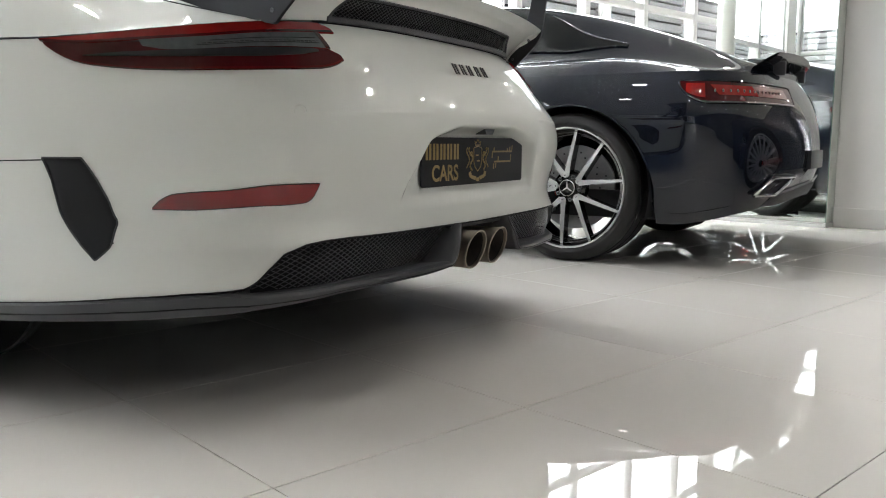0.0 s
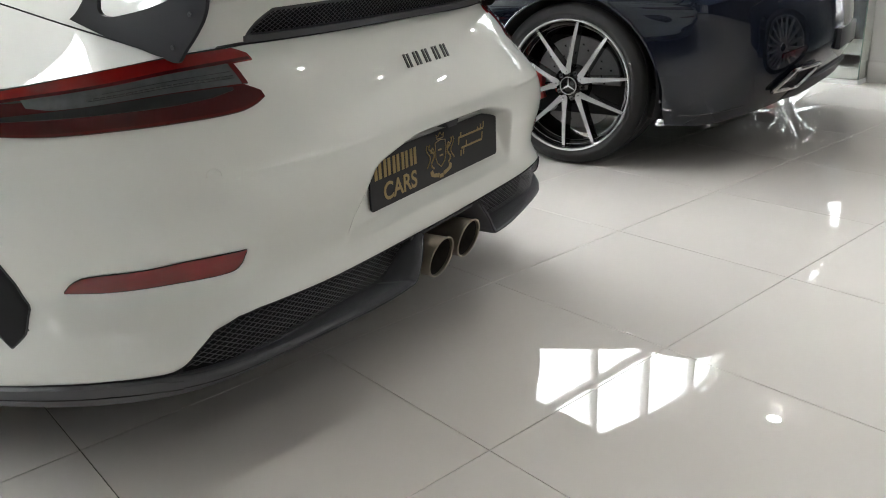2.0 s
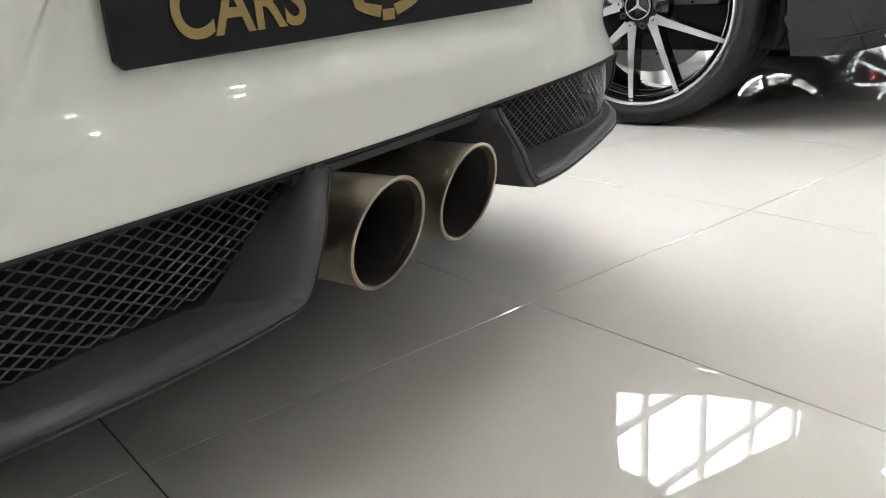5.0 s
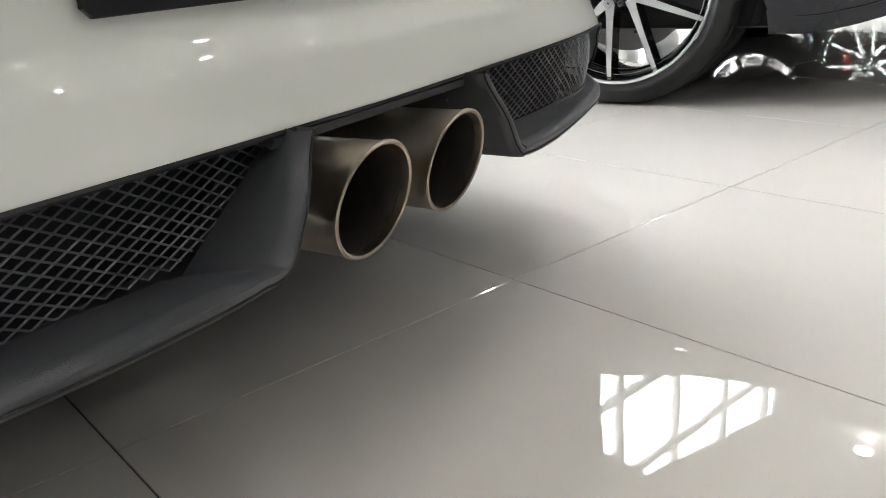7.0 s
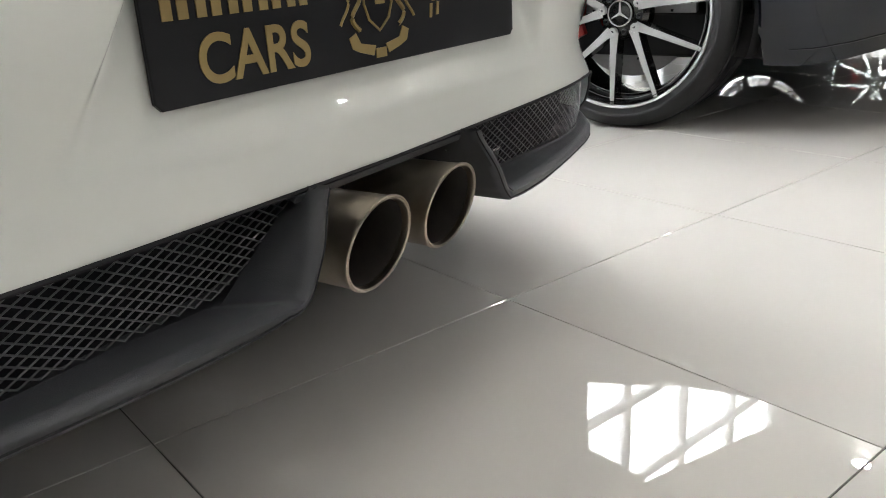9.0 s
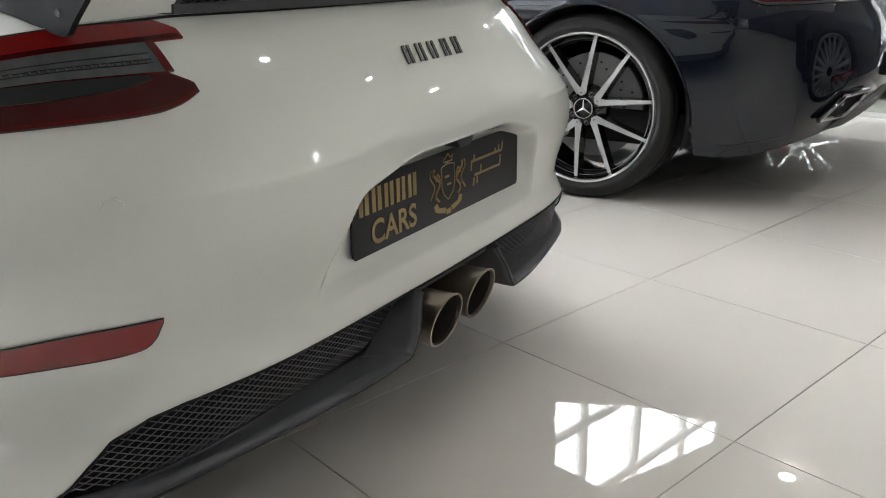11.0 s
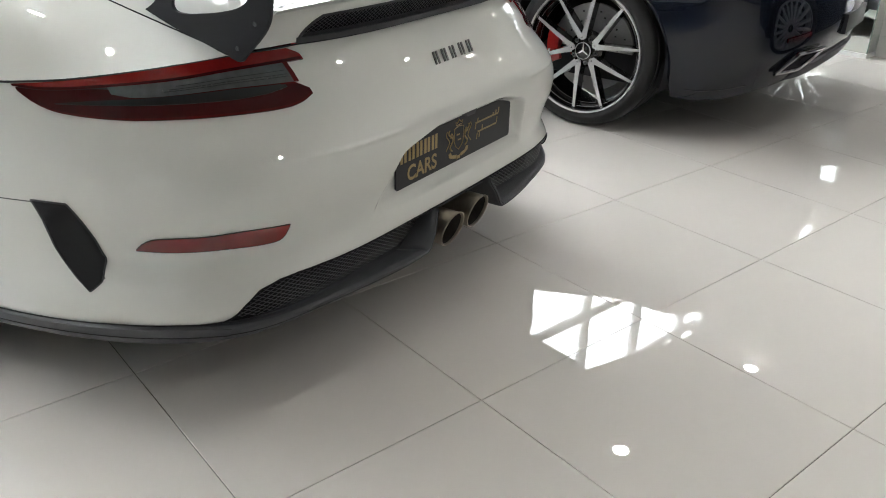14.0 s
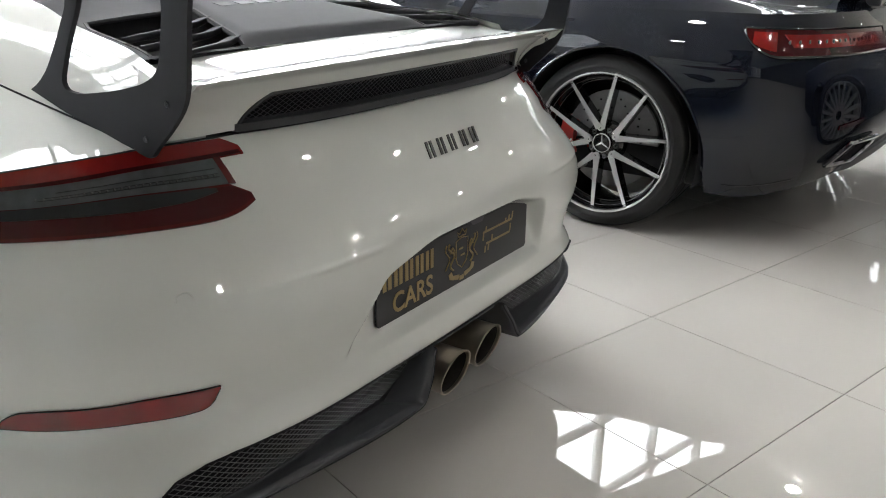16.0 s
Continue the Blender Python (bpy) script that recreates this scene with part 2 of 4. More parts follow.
# ---- the showroom ----
def room_box(name, u0, u1, n0, n1, z0, z1, mat, label="", parent=None, bevel=0.0, kind="structure"):
    bm = box_bm(u0, u1, n0, n1, z0, z1, bevel)
    bmesh.ops.transform(bm, matrix=ROOM, verts=bm.verts[:])
    ob = part(name, bm, mat, parent, label if parent else "", smooth=bool(bevel))
    if not parent:
        tagged(ob, label, kind=kind)
    return ob


# Out of view; kept dark so it throws little light on the cars.
room_box("wall_south", -7.5, 17.4, -5.2, -5.0, 0, 7.2, M_GREYWALL, "unseen dark grey wall that closes the room")
room_box("wall_east", 17.2, 17.4, -5.0, 4.9, 0, 7.2, M_WALL, "plain off-white painted end wall")
room_box("ceiling", -7.7, 17.4, -5.2, 5.1, 7.2, 7.4, M_CEIL, "high pale showroom ceiling")
# The outline's tongue and bump are added to block stray daylight mirrored in the floor.
tagged(part("ceiling_soffit", prism_bm([(-7.5, -5.0), (17.2, -5.0), (17.2, 1.56), (4.0, 1.60), (2.9, 1.80), (2.62, 1.90), (2.16, 1.90), (2.12, 1.78), (1.9, 1.76), (.30, 1.74), (.30, 3.15), (1.05, 3.15), (1.05, 3.65), (-.35, 3.65), (-.35, 1.70), (-7.5, 1.70)], .35, ROOM @ pose(0, 0, 2.45)), M_SOFFIT, None, smooth=False), "lowered beige ceiling with recessed downlights", kind="structure")

# Dark box of unknown purpose, added to cut off daylight mirrored in the floor.
drop = tagged(new("ceiling_duct"), "short dark box added beside the ceiling opening", "duct", kind="structure")
drop.matrix_world = ROOM
part("casing", box_bm(2.60, 2.93, 1.806, 2.60, 2.446, 2.62, .01), M_GREYWALL, drop)
part("edge_trim", box_bm(2.932, 2.945, 1.806, 2.60, 2.440, 2.465, .003), M_FRAME, drop, "thin white edge trim")


def glazed_front(name, length, height, base, posts, rails, m, label):
    """A curtain wall along local x, facing local -y."""
    root = tagged(new(name), label, "window", kind="structure")
    root.matrix_world = m
    part("sill_wall", box_bm(0, length, 0, .2, 0, base, .01), M_WALL, root)
    for x in posts:
        part("mullion", box_bm(x - .045, x + .045, .02, .16, base, height, .006), M_FRAME, root)
    for z in rails:
        part("transom", box_bm(0, length, .03, .15, z - .04, z + .04, .006), M_FRAME, root)
    for a, b in zip(posts, posts[1:]):
        for lo, hi in zip([base] + rails, rails + [height]):
            ob = part("pane", box_bm(a + .045, b - .045, .085, .095, lo + .04, hi - .04), M_PANE, root, smooth=False)
            ob.visible_shadow = False
    return root


room_box("wall_north", -7.5, -7.03, 4.9, 5.1, 0, 7.2, M_WALL, "plain off-white painted front wall")
glazed_front("window_1", 24.2, 7.2, .35, [round(.12 + 1.25 * k, 3) for k in range(20)], [2.35, 3.85, 4.95, 6.2], ROOM @ pose(-7.02, 4.9, 0), "tall white-framed glass front with bright daylight outside")
glazed_front("window_2", 9.9, 7.2, .35, [round(.03 + 1.09 * k, 3) for k in range(10)], [2.35, 4.1, 5.6], ROOM @ pose(-7.5, -5.0, 0, 0, 0, 90), "tall white-framed windows letting in bright daylight")

# outside: glaring daylight, shuttered building fronts and a pale round column
tagged(part("backdrop", prism_bm([(-20, -1), (24, -1), (24, 12.5), (-20, 12.5)], .05, ROOM @ pose(0, 9.0, 0, 90, 0, 0)), M_OUT, None, smooth=False), "glaring overexposed daylight outside the glass", "backdrop", kind="structure")
tagged(part("backdrop", prism_bm([(-9, -1), (9, -1), (9, 9), (-9, 9)], .05, ROOM @ pose(-11.0, 0, 0, 90, 0, -90)), M_OUTDIM, None, smooth=False), "glaring overexposed daylight outside the glass", "backdrop", kind="structure")
tagged(part("ground", box_bm(-20, 26, 5.15, 12, -.12, -.02), M_WALL, None, smooth=False), "pale paved forecourt outside the glass", "ground", kind="structure").matrix_world = ROOM


def shutter(m, w, z0, z1, pitch):
    """White slats in a frame before a dark opening, along local x, facing local -y."""
    root = thing("roller_shutter", "white horizontal-slat shutter outside the glass", "shutter", m)
    part("backing", box_bm(0, w, .03, .06, z0, z1), M_VOID, root, smooth=False)
    proto = None
    for k in range(int((z1 - z0) / pitch)):
        if proto is None:
            proto = ob = part("slat", box_bm(0, w, -.02, .015, 0, pitch * .78, .008), M_SLAT, root)
        else:
            ob = new("slat", proto.data)
            ob.parent = root
        ob.matrix_local = Matrix.Translation((0, 0, z0 + k * pitch))
    for x in (-.08, w):
        part("post", box_bm(x, x + .08, -.06, .06, 0, z1 + .05), M_FRAME, root)
    part("head_rail", box_bm(-.08, w + .08, -.07, .07, z1 + .05, z1 + .15), M_FRAME, root)


for u0 in (-13.4, -10.8, -8.2, -5.6):
    shutter(ROOM @ pose(u0, 7.0, 0), 2.3, .2, 3.05, .10)
for u0 in (-3.0, -.4, 2.2, 4.8):
    shutter(ROOM @ pose(u0, 7.0, 0), 2.3, .2, 1.7, .11)
for u0 in (7.5, 10.1, 12.7):
    shutter(ROOM @ pose(u0, 7.0, 0), 2.3, .2, 3.3, .17)
for n0 in (-3.6, -1.0, 1.6, 4.2):
    shutter(ROOM @ pose(-9.2, n0, 0, 0, 0, 90), 2.2, .2, 3.0, .12)
v, f = lathe([(0, .18), (7.2, .18)], 40)
tagged(make("column", [ROOM @ Vector((-3.1 + p.z, 4.55 + p.y, p.x)) for p in v], f, M_COLUMN), "pale round column by the glass front", "column", kind="structure")

# mirror-clad pier and the wall beside it
PIER = ROOM @ pose(4.06, .785, 0, 0, 0, 3)
pier = tagged(new("pier"), "wall pier clad in frameless mirror panels", "pillar", kind="structure")
pier.matrix_world = PIER
part("core", box_bm(.012, .50, .012, .81, 0, 2.33), M_WALL, pier, smooth=False)
part("mirror_panel", box_bm(0, .010, .002, .820, .03, 2.33), M_MIRROR, pier, "clear front mirror panel", smooth=False)
part("mirror_panel", box_bm(.012, .14, 0, .010, .03, 2.33), M_MIRROR, pier, "narrow side mirror panel", smooth=False)
part("mirror_panel", box_bm(.012, .50, .812, .822, .03, 2.33), M_MIRROR, pier, "side mirror panel", smooth=False)
part("mirror_edge", box_bm(-.001, .011, -.001, .0015, .03, 2.33), M_EDGE, pier, smooth=False)
part("head_trim", box_bm(-.004, .504, -.004, .826, 2.332, 2.448), M_WALL, pier, smooth=False)
part("base_trim", box_bm(-.002, .502, -.002, .824, 0, .028), M_FRAME, pier, smooth=False)
wall = tagged(new("wall_pier"), "off-white painted wall with a plain skirting", "wall", kind="structure")
wall.matrix_world = PIER
part("wall_panel", box_bm(.14, .34, -.56, -.002, 0, 2.45), M_WALL, wall, smooth=False)
part("skirting", box_bm(.128, .14, -.56, -.004, 0, .13, .004), M_WALL, wall)

# recessed downlights
lamp0 = thing("downlight", "small round recessed ceiling downlight, lit", "lamp", ROOM @ pose(2.41, 1.02, 2.45), "recessed downlights")
v, f = lathe([(0, .048), (-.004, .051), (-.006, .060), (-.004, .068), (.0, .070)], 32)
make("trim_ring", [Vector((p.y, p.z, p.x)) for p in v], f, M_RINGW, lamp0)
v, f = lathe([(-.002, .0005), (-.0022, .035), (-.0015, .048)], 24)
make("lens", [Vector((p.y, p.z, p.x)) for p in v], f, M_LAMP, lamp0, "glowing lens")
for n in (1.02, -.55, -2.2, -3.8):
    for k in range(-2, 7):
        if (n, k) != (1.02, 0):
            copy_thing(lamp0, ROOM @ pose(2.41 + 1.56 * k, n, 2.45))



# ---- white rear-engined coupe: rear end towards -y, floor at z = 0 ----
PROFILE_Z = [.15, .20, .28, .34, .36, .42, .46, .52, .58, .62, .66, .70, .72, .76, .80, .86]
PROFILE_Y = [.07, .05, .025, .006, 0, 0, -.008, -.028, -.042, -.042, -.026, -.002, .012, .045, .09, .17]


def rear(x, z):
    """How far forward the white car's skin lies at a height and a distance from the middle."""
    k = ease(.50, .72, z)
    p = 5.2 - 1.8 * k + 2.0 * (1 - ease(.28, .42, z))
    return smooth_table(z, PROFILE_Z, PROFILE_Y) + (.75 - .04 * k) * (abs(x) / .94) ** p


def skin(x, z, off=0.0):
    e = 2e-3
    y = rear(x, z)
    nx, nz = (rear(x + e, z) - rear(x - e, z)) / (2 * e), (rear(x, z + e) - rear(x, z - e)) / (2 * e)
    return Vector((x, y, z)) + off * Vector((nx, -1, nz)).normalized()


def low_edge(x):
    return lerp_table(abs(x), [0, .50, .56, .60, .64, .67, .685, .70, .72, .766, .82, .867, .90, .94], [.359, .364, .362, .357, .342, .312, .292, .280, .276, .272, .262, .248, .240, .236])


def top_edge(x):
    return lerp_table(abs(x), [0, .42, .537, .638, .715, .78, .836, .94], [.802, .800, .793, .779, .766, .754, .747, .742])


def recess(x, z):
    """1 inside the number plate's hollow, 0 outside, with a soft rim."""
    half = lerp_table(z, [.405, .418, .50, .60], [.352, .348, .304, .262])
    side = half - abs(x)
    top = .590 - .028 * ease(.12, .30, abs(x)) - z
    near = .5 * (side + top - math.sqrt((side - top) ** 2 + .0004))
    return ease(-.008, .020, near) * ease(.405, .44, z)


def body_point(x, z):
    m = recess(x, z)
    y = rear(x, z)
    crease = .0022 * math.exp(-((z - .617 + .02 * (abs(x) - .3)) / .0045) ** 2) * ease(.26, .31, abs(x)) * (1 - ease(.46, .62, abs(x)))
    return Vector((x, y + m * max(.010 - y, 0) - crease, z))


VENT_Z = [.331, .358, .403, .443, .480, .523]
VENT_IN = [.838, .822, .805, .812, .823, .838]
VENT_OUT = [.838, .8435, .8465, .8515, .857, .866]


def in_vent(v):
    a, b = lerp_table(v.z, VENT_Z, VENT_IN), lerp_table(v.z, VENT_Z, VENT_OUT)
    return .345 < v.z < .515 and a + .13 * (b - a) < abs(v.x) < b - .13 * (b - a) and v.y < .6


def side_sheet(verts, faces, s):
    return ([Vector((v.x * s, v.y, v.z)) for v in verts], faces if s > 0 else [f[::-1] for f in faces])


def strip(name, x0, x1, low, high, off, thick, mat, parent, s=1, nx=40, nz=6, label=""):
    """A piece that follows the skin between the curves low(x) and high(x)."""
    def at(o):
        return lambda x, k: skin(x, low(x) + (high(x) - low(x)) * k, o)
    v, f = shell(at(off), at(off - thick), list(span(x0, x1, nx)), list(span(0, 1, nz)), flip=True)
    v, f = side_sheet(v, f, s)
    return make(name, v, f, mat, parent, label)


def lattice(surface, u0, u1, v0, v1, du, dv, inside, radius, steps=0.006):
    """Crossing wires of a diamond mesh on surface(u, v): lines (u, v) of slope +-dv / du, cut to where inside(u, v) holds."""
    paths = []
    for sign in (1, -1):
        c = u0 - (v1 - v0) * du / dv - du
        while c < u1 + (v1 - v0) * du / dv + du:
            run = []
            n = max(int((v1 - v0) / steps), 3)
            for i in range(n + 1):
                v = v0 + (v1 - v0) * i / n
                u = c + sign * (v - v0) * du / dv
                if u0 <= u <= u1 and inside(u, v):
                    run.append(surface(u, v))
                else:
                    if len(run) > 1:
                        paths.append(run)
                    run = []
            if len(run) > 1:
                paths.append(run)
            c += du
    return rods(paths, radius)


def wheel(name, parent, m, r, width, rim_r, spokes, mats, label, twin=True, caliper=1):
    """A road wheel: local x points out of the car's side, the face at x = 0."""
    face, dark = mats
    root = new(name)
    root.parent = parent
    root.matrix_local = m
    root["label"] = label
    w = width
    prof = [(-.012, rim_r + .004), (-.004, rim_r + .012), (0.004, rim_r + .03), (.004, r - .045), (-.006, r - .016), (-.022, r - .004), (-.04, r), (-w / 2, r + .002), (-w + .04, r), (-w + .02, r - .006), (-w, r - .03), (-w, rim_r)]
    v, f = lathe(prof, 80)
    make("tyre", v, f, M_RUBBER, root, "black road tyre", sharp=50)
    paths = []
    for k in range(3):
        x = -.055 - k * (w - .11) / 2
        paths.append([Vector((x, (r + .0005) * math.cos(a), (r + .0005) * math.sin(a))) for a in span(0, 2 * math.pi, 73)])
    v, f = rods(paths, .004, 4)
    make("tread_groove", v, f, M_VOID, root)
    prof = [(-.006, rim_r - .004), (0, rim_r), (0, rim_r + .005), (-.012, rim_r + .009)]
    v, f = lathe(prof, 80)
    make("rim_lip", v, f, face, root, "bright machined rim edge")
    prof = [(-.006, rim_r - .010), (-.03, rim_r - .022), (-.07, rim_r - .03), (-w * .8, rim_r - .02), (-w, rim_r)]
    v, f = lathe(prof, 64)
    barrel = make("rim_barrel", v, f, dark, root)
    v, f = rods([[Vector((x, d * math.cos(a), d * math.sin(a))) for a in span(0, 2 * math.pi, 65)] for x, d in ((-.026, rim_r - .019), (-.068, rim_r - .029))], .0016, 5)
    make("barrel_step", v, f, M_DISC, barrel, "thin bright step inside the rim")
    v, f = lathe([(-.115, 0.03), (-.115, rim_r * .72), (-.135, rim_r * .72), (-.135, .03)], 48)
    disc = make("brake_disc", v, f, M_DISC, root)
    holes = []
    for k in range(36):
        a = 2 * math.pi * k / 36
        r0 = rim_r * (.46 + .07 * (k % 3))
        c = Vector((-.1145, r0 * math.cos(a), r0 * math.sin(a)))
        holes.append([c + Vector((0, -.004, 0)), c + Vector((0, .004, 0))])
    v, f = rods(holes, .004, 6)
    tagged(make("drilled_hole", v, f, M_VOID, disc), kind="stuff")
    if caliper:
        bm = bmesh.new()
        ring = []
        for a in span(radians(158), radians(206), 9):
            ring.append((rim_r * .56 * math.cos(a), rim_r * .56 * math.sin(a)))
        for a in span(radians(206), radians(158), 9):
            ring.append((rim_r * .77 * math.cos(a), rim_r * .77 * math.sin(a)))
        low = [bm.verts.new((-.15, -y * caliper, z)) for y, z in ring]
        top = [bm.verts.new((-.075, -y * caliper, z)) for y, z in ring]
        bm.faces.new(low)
        bm.faces.new(top[::-1])
        for i in range(len(ring)):
            j = (i + 1) % len(ring)
            bm.faces.new((low[i], top[i], top[j], low[j]))
        bmesh.ops.bevel(bm, geom=bm.edges[:], offset=.005, segments=2, affect="EDGES", profile=0.5)
        part("brake_caliper", bm, M_CALIPER, root, "red brake caliper")
    v, f = lathe([(-.08, .085), (-.05, .080), (-.036, .066), (-.032, .034)], 48)
    make("hub_plate", v, f, dark, root)
    v, f = lathe([(-.040, .040), (-.017, .038), (-.016, .036), (-.019, .034), (-.019, .010), (-.0185, .009), (-.0185, 0.0005)], 40)
    make("hub_cap", v, f, M_RIMBLACK, root, "black centre cap with a bright ring")
    v, f = lathe([(-.018, .0345), (-.0150, .0355), (-.0150, .0378), (-.020, .039)], 40)
    make("cap_ring", v, f, M_MACHINED, root, "bright cap ring")
    if twin:
        # three tapered bars that meet in the middle of the cap
        bars, faces = [], []
        for k in range(3):
            a = radians(90 + 120 * k)
            d, q = Vector((0, math.cos(a), math.sin(a))), Vector((0, -math.sin(a), math.cos(a)))
            b = len(bars)
            bars += [d * r0 + q * w0 + Vector((x0, 0, 0)) for r0, w0 in ((0, .0045), (.034, .0012)) for w0, x0 in ((w0, -.0185), (0, -.0150), (-w0, -.0185))]
            faces += [(b, b + 1, b + 4, b + 3), (b + 1, b + 2, b + 5, b + 4), (b + 3, b + 4, b + 5)]
        make("cap_emblem", bars, faces, M_MACHINED, root, "bright three-armed cap emblem", smooth=False)
    for k in range(5):
        a = 2 * math.pi * (k + .5) / 5 + radians(100)
        v, f = lathe([(-.020, .0005), (-.006, .007), (-.012, .010), (-.03, .011)], 10)
        ob = make("wheel_bolt", v, f, M_PLASTIC, root)
        ob.matrix_local = Matrix.Translation((-.020, .056 * math.cos(a), .056 * math.sin(a)))
    # spokes: pairs that leave the hub together and part towards the rim
    def spoke(a0, a1, w0, w1, proto=None):
        d0 = Vector((0, math.cos(a0), math.sin(a0)))
        d1 = Vector((0, math.cos(a1), math.sin(a1)))
        rows = []
        for t in span(0, 1, 7):
            p = d0 * (.060 if twin else .044) * (1 - t) + d1 * (rim_r - .004) * t
            depth = -.014 + .012 * math.sin(math.pi * t * .9) * .3 - .010 * (1 - t)
            rows.append((p, depth, w0 + (w1 - w0) * t ** .5))
        top, side_v, faces_t, faces_s = [], [], [], []
        for i, (p, depth, wd) in enumerate(rows):
            d = (rows[min(i + 1, 6)][0] - rows[max(i - 1, 0)][0]).normalized()
            q = Vector((1, 0, 0)).cross(d)
            top += [p + q * wd + Vector((depth, 0, 0)), p - q * wd + Vector((depth, 0, 0))]
            side_v += [p + q * (wd + .001) + Vector((depth - .0015, 0, 0)), p - q * (wd + .001) + Vector((depth - .0015, 0, 0)), p + q * (wd + .004) + Vector((depth - .045, 0, 0)), p - q * (wd + .004) + Vector((depth - .045, 0, 0))]
        for i in range(6):
            faces_t.append((2 * i, 2 * i + 1, 2 * i + 3, 2 * i + 2))
            b = 4 * i
            faces_s += [(b, b + 4, b + 6, b + 2), (b + 1, b + 3, b + 7, b + 5), (b + 2, b + 6, b + 7, b + 3), (b, b + 1, b + 5, b + 4)]
        ob = make("spoke", side_v, faces_s, dark, root, smooth=False)
        make("spoke_face", top, faces_t, face, ob, "machined spoke face", smooth=False)
    for k in range(spokes):
        a = 2 * math.pi * k / spokes + radians(101.5)
        if twin:
            g = .362
            spoke(a - .10, a - g, .0145, .0066)
            spoke(a + .10, a + g, .0145, .0066)
            v, f = lathe([(-.060, .017), (-.020, .0145), (-.0185, .0135), (-.0185, .0055), (-.030, .005), (-.030, .0005)], 20)
            pad = make("spoke_pad", v, f, face, root, "machined pad with a bolt hole")
            pad.matrix_local = Matrix.Translation((-.003, .062 * math.cos(a), .062 * math.sin(a)))
            v, f = lathe([(-.0285, .007), (-.028, .0005)], 12)
            make("bolt_hole", v, f, M_VOID, pad)
        else:
            spoke(a, a, .010, .011)
    return root


def white_coupe():
    car = thing("sports_car", "white rear-engined coupe with tall rear wing on tiled floor", "car", pose(0.008, -.002, -.005))
    # painted shell: round the tail and along both flanks
    xs = [-.94 + .49 * t ** .8 for t in span(0, 1, 58)] + list(span(-.446, .446, 220)) + [.94 - .49 * t ** .8 for t in span(1, 0, 58)]
    ks = list(span(0, 1, 170))
    def tail(x, k):
        z0, z1 = low_edge(x), top_edge(x)
        return body_point(x, z0 + (z1 - z0) * k)
    v, f = grid(tail, xs, ks, flip=True)
    v, f = list(v), [q for q in f if not in_vent((v[q[0]] + v[q[1]] + v[q[2]] + v[q[3]]) / 4)]
    body = make("body", v, f, M_WHITE, car, "glossy white painted rear body", sharp=0)
    for s in (-1, 1):
        def flank(y, k):
            z = .236 + (.742 - .236) * k
            y0 = rear(.94, z)
            t = (y - .8) / 2.4
            return Vector((.94 + .012 * math.sin(min(t * 2, 1) * math.pi) - .10 * ease(.3, 1, t), y0 + (3.2 - y0) * t, z))
        v, f = grid(flank, list(span(.8, 3.2, 90)), list(span(0, 1, 30)), flip=True)
        v, f = without_arch(v, f, 1.12, .345, .385, lambda p: True)
        v, f = side_sheet(v, f, s)
        make("flank", v, f, M_WHITE, car)

    # rear fenders from the lamps up to the lid's seam
    ay, az_, ax = [0, .25, .5, .75, 1], [.793, .766, .747, .742, .80], [.545, .715, .836, .94, .955]
    by, bz, bx = [.175, .42, .80, 1.4, 2.2], [.790, .843, .935, 1.03, 1.06], [.545, .566, .62, .66, .68]
    for s in (-1, 1):
        def fender(u, k):
            u0 = u
            x = smooth_table(u0, ay, ax)
            z = top_edge(min(x, .94)) + .004 if x < .94 else smooth_table(u0, ay, az_)
            y = rear(min(x, .94), top_edge(min(x, .94))) + max(u0 - .75, 0) * 5.2
            a = Vector((x, y, z))
            b = Vector((smooth_table(u0, ay, bx), smooth_table(u0, ay, by), smooth_table(u0, ay, bz)))
            w = math.sin(math.pi * k)
            bulge = .085 * ease(.22, .7, u0)
            return a.lerp(b, k) + w * bulge * Vector((.55, -.25, .80))
        v, f = grid(fender, list(span(0, 1, 60)), list(span(0, 1, 24)))
        v, f = side_sheet(v, f, s)
        make("fender", v, f, M_WHITE, car, sharp=0)

    # ducktail with its grille opening
    def tail_edge(x):
        return .028 + .052 * (abs(x) / .53) ** 2.2, .905 - .012 * (abs(x) / .53) ** 2
    def duck(x, k):
        y1, z1 = tail_edge(x)
        z0 = .806 if abs(x) < .43 else .806 - .008 * (abs(x) - .43) / .1
        y0 = rear(x, .796) + .004
        z = z0 + (z1 - z0) * k
        y = y0 + (y1 - y0) * k + .020 * math.sin(math.pi * k) - .012 * ease(.8, 1, k)
        return Vector((x, y, z))
    def in_grille(x, k):
        lim = .418 - .045 * (max(k, 0) / .56) ** 1.6
        return abs(x) < lim and .03 < k < .56
    dx, dk = list(span(-.535, .535, 380)), list(span(0, 1, 64))
    v, f = grid(duck, dx, dk, flip=True)
    n = len(dk)
    f = [q for q in f if not in_grille(sum(dx[i // n] for i in q) / 4, sum(dk[i % n] for i in q) / 4)]
    lip = make("ducktail", v, f, M_WHITE, car, "white upturned tail lip", sharp=0)
    def duck_top(x, k):
        y1, z1 = tail_edge(x)
        a = duck(x, 1.0)
        yb = .2635 - .05 * ease(.47, .535, abs(x))
        return Vector((x, a.y + (yb - a.y) * k, a.z + .006 * math.sin(math.pi * min(k * 4, 1)) - .012 * math.sin(math.pi * k) - .055 * k * ease(.478, .56, abs(x))))
    v, f = grid(duck_top, dx, list(span(0, 1, 20)), flip=True)
    make("ducktail_top", v, f, M_WHITE, car, sharp=0)
    for s in (-1, 1):
        # closes the lip's end down to the fender
        foot = Vector((.545 * s, .175, .791))
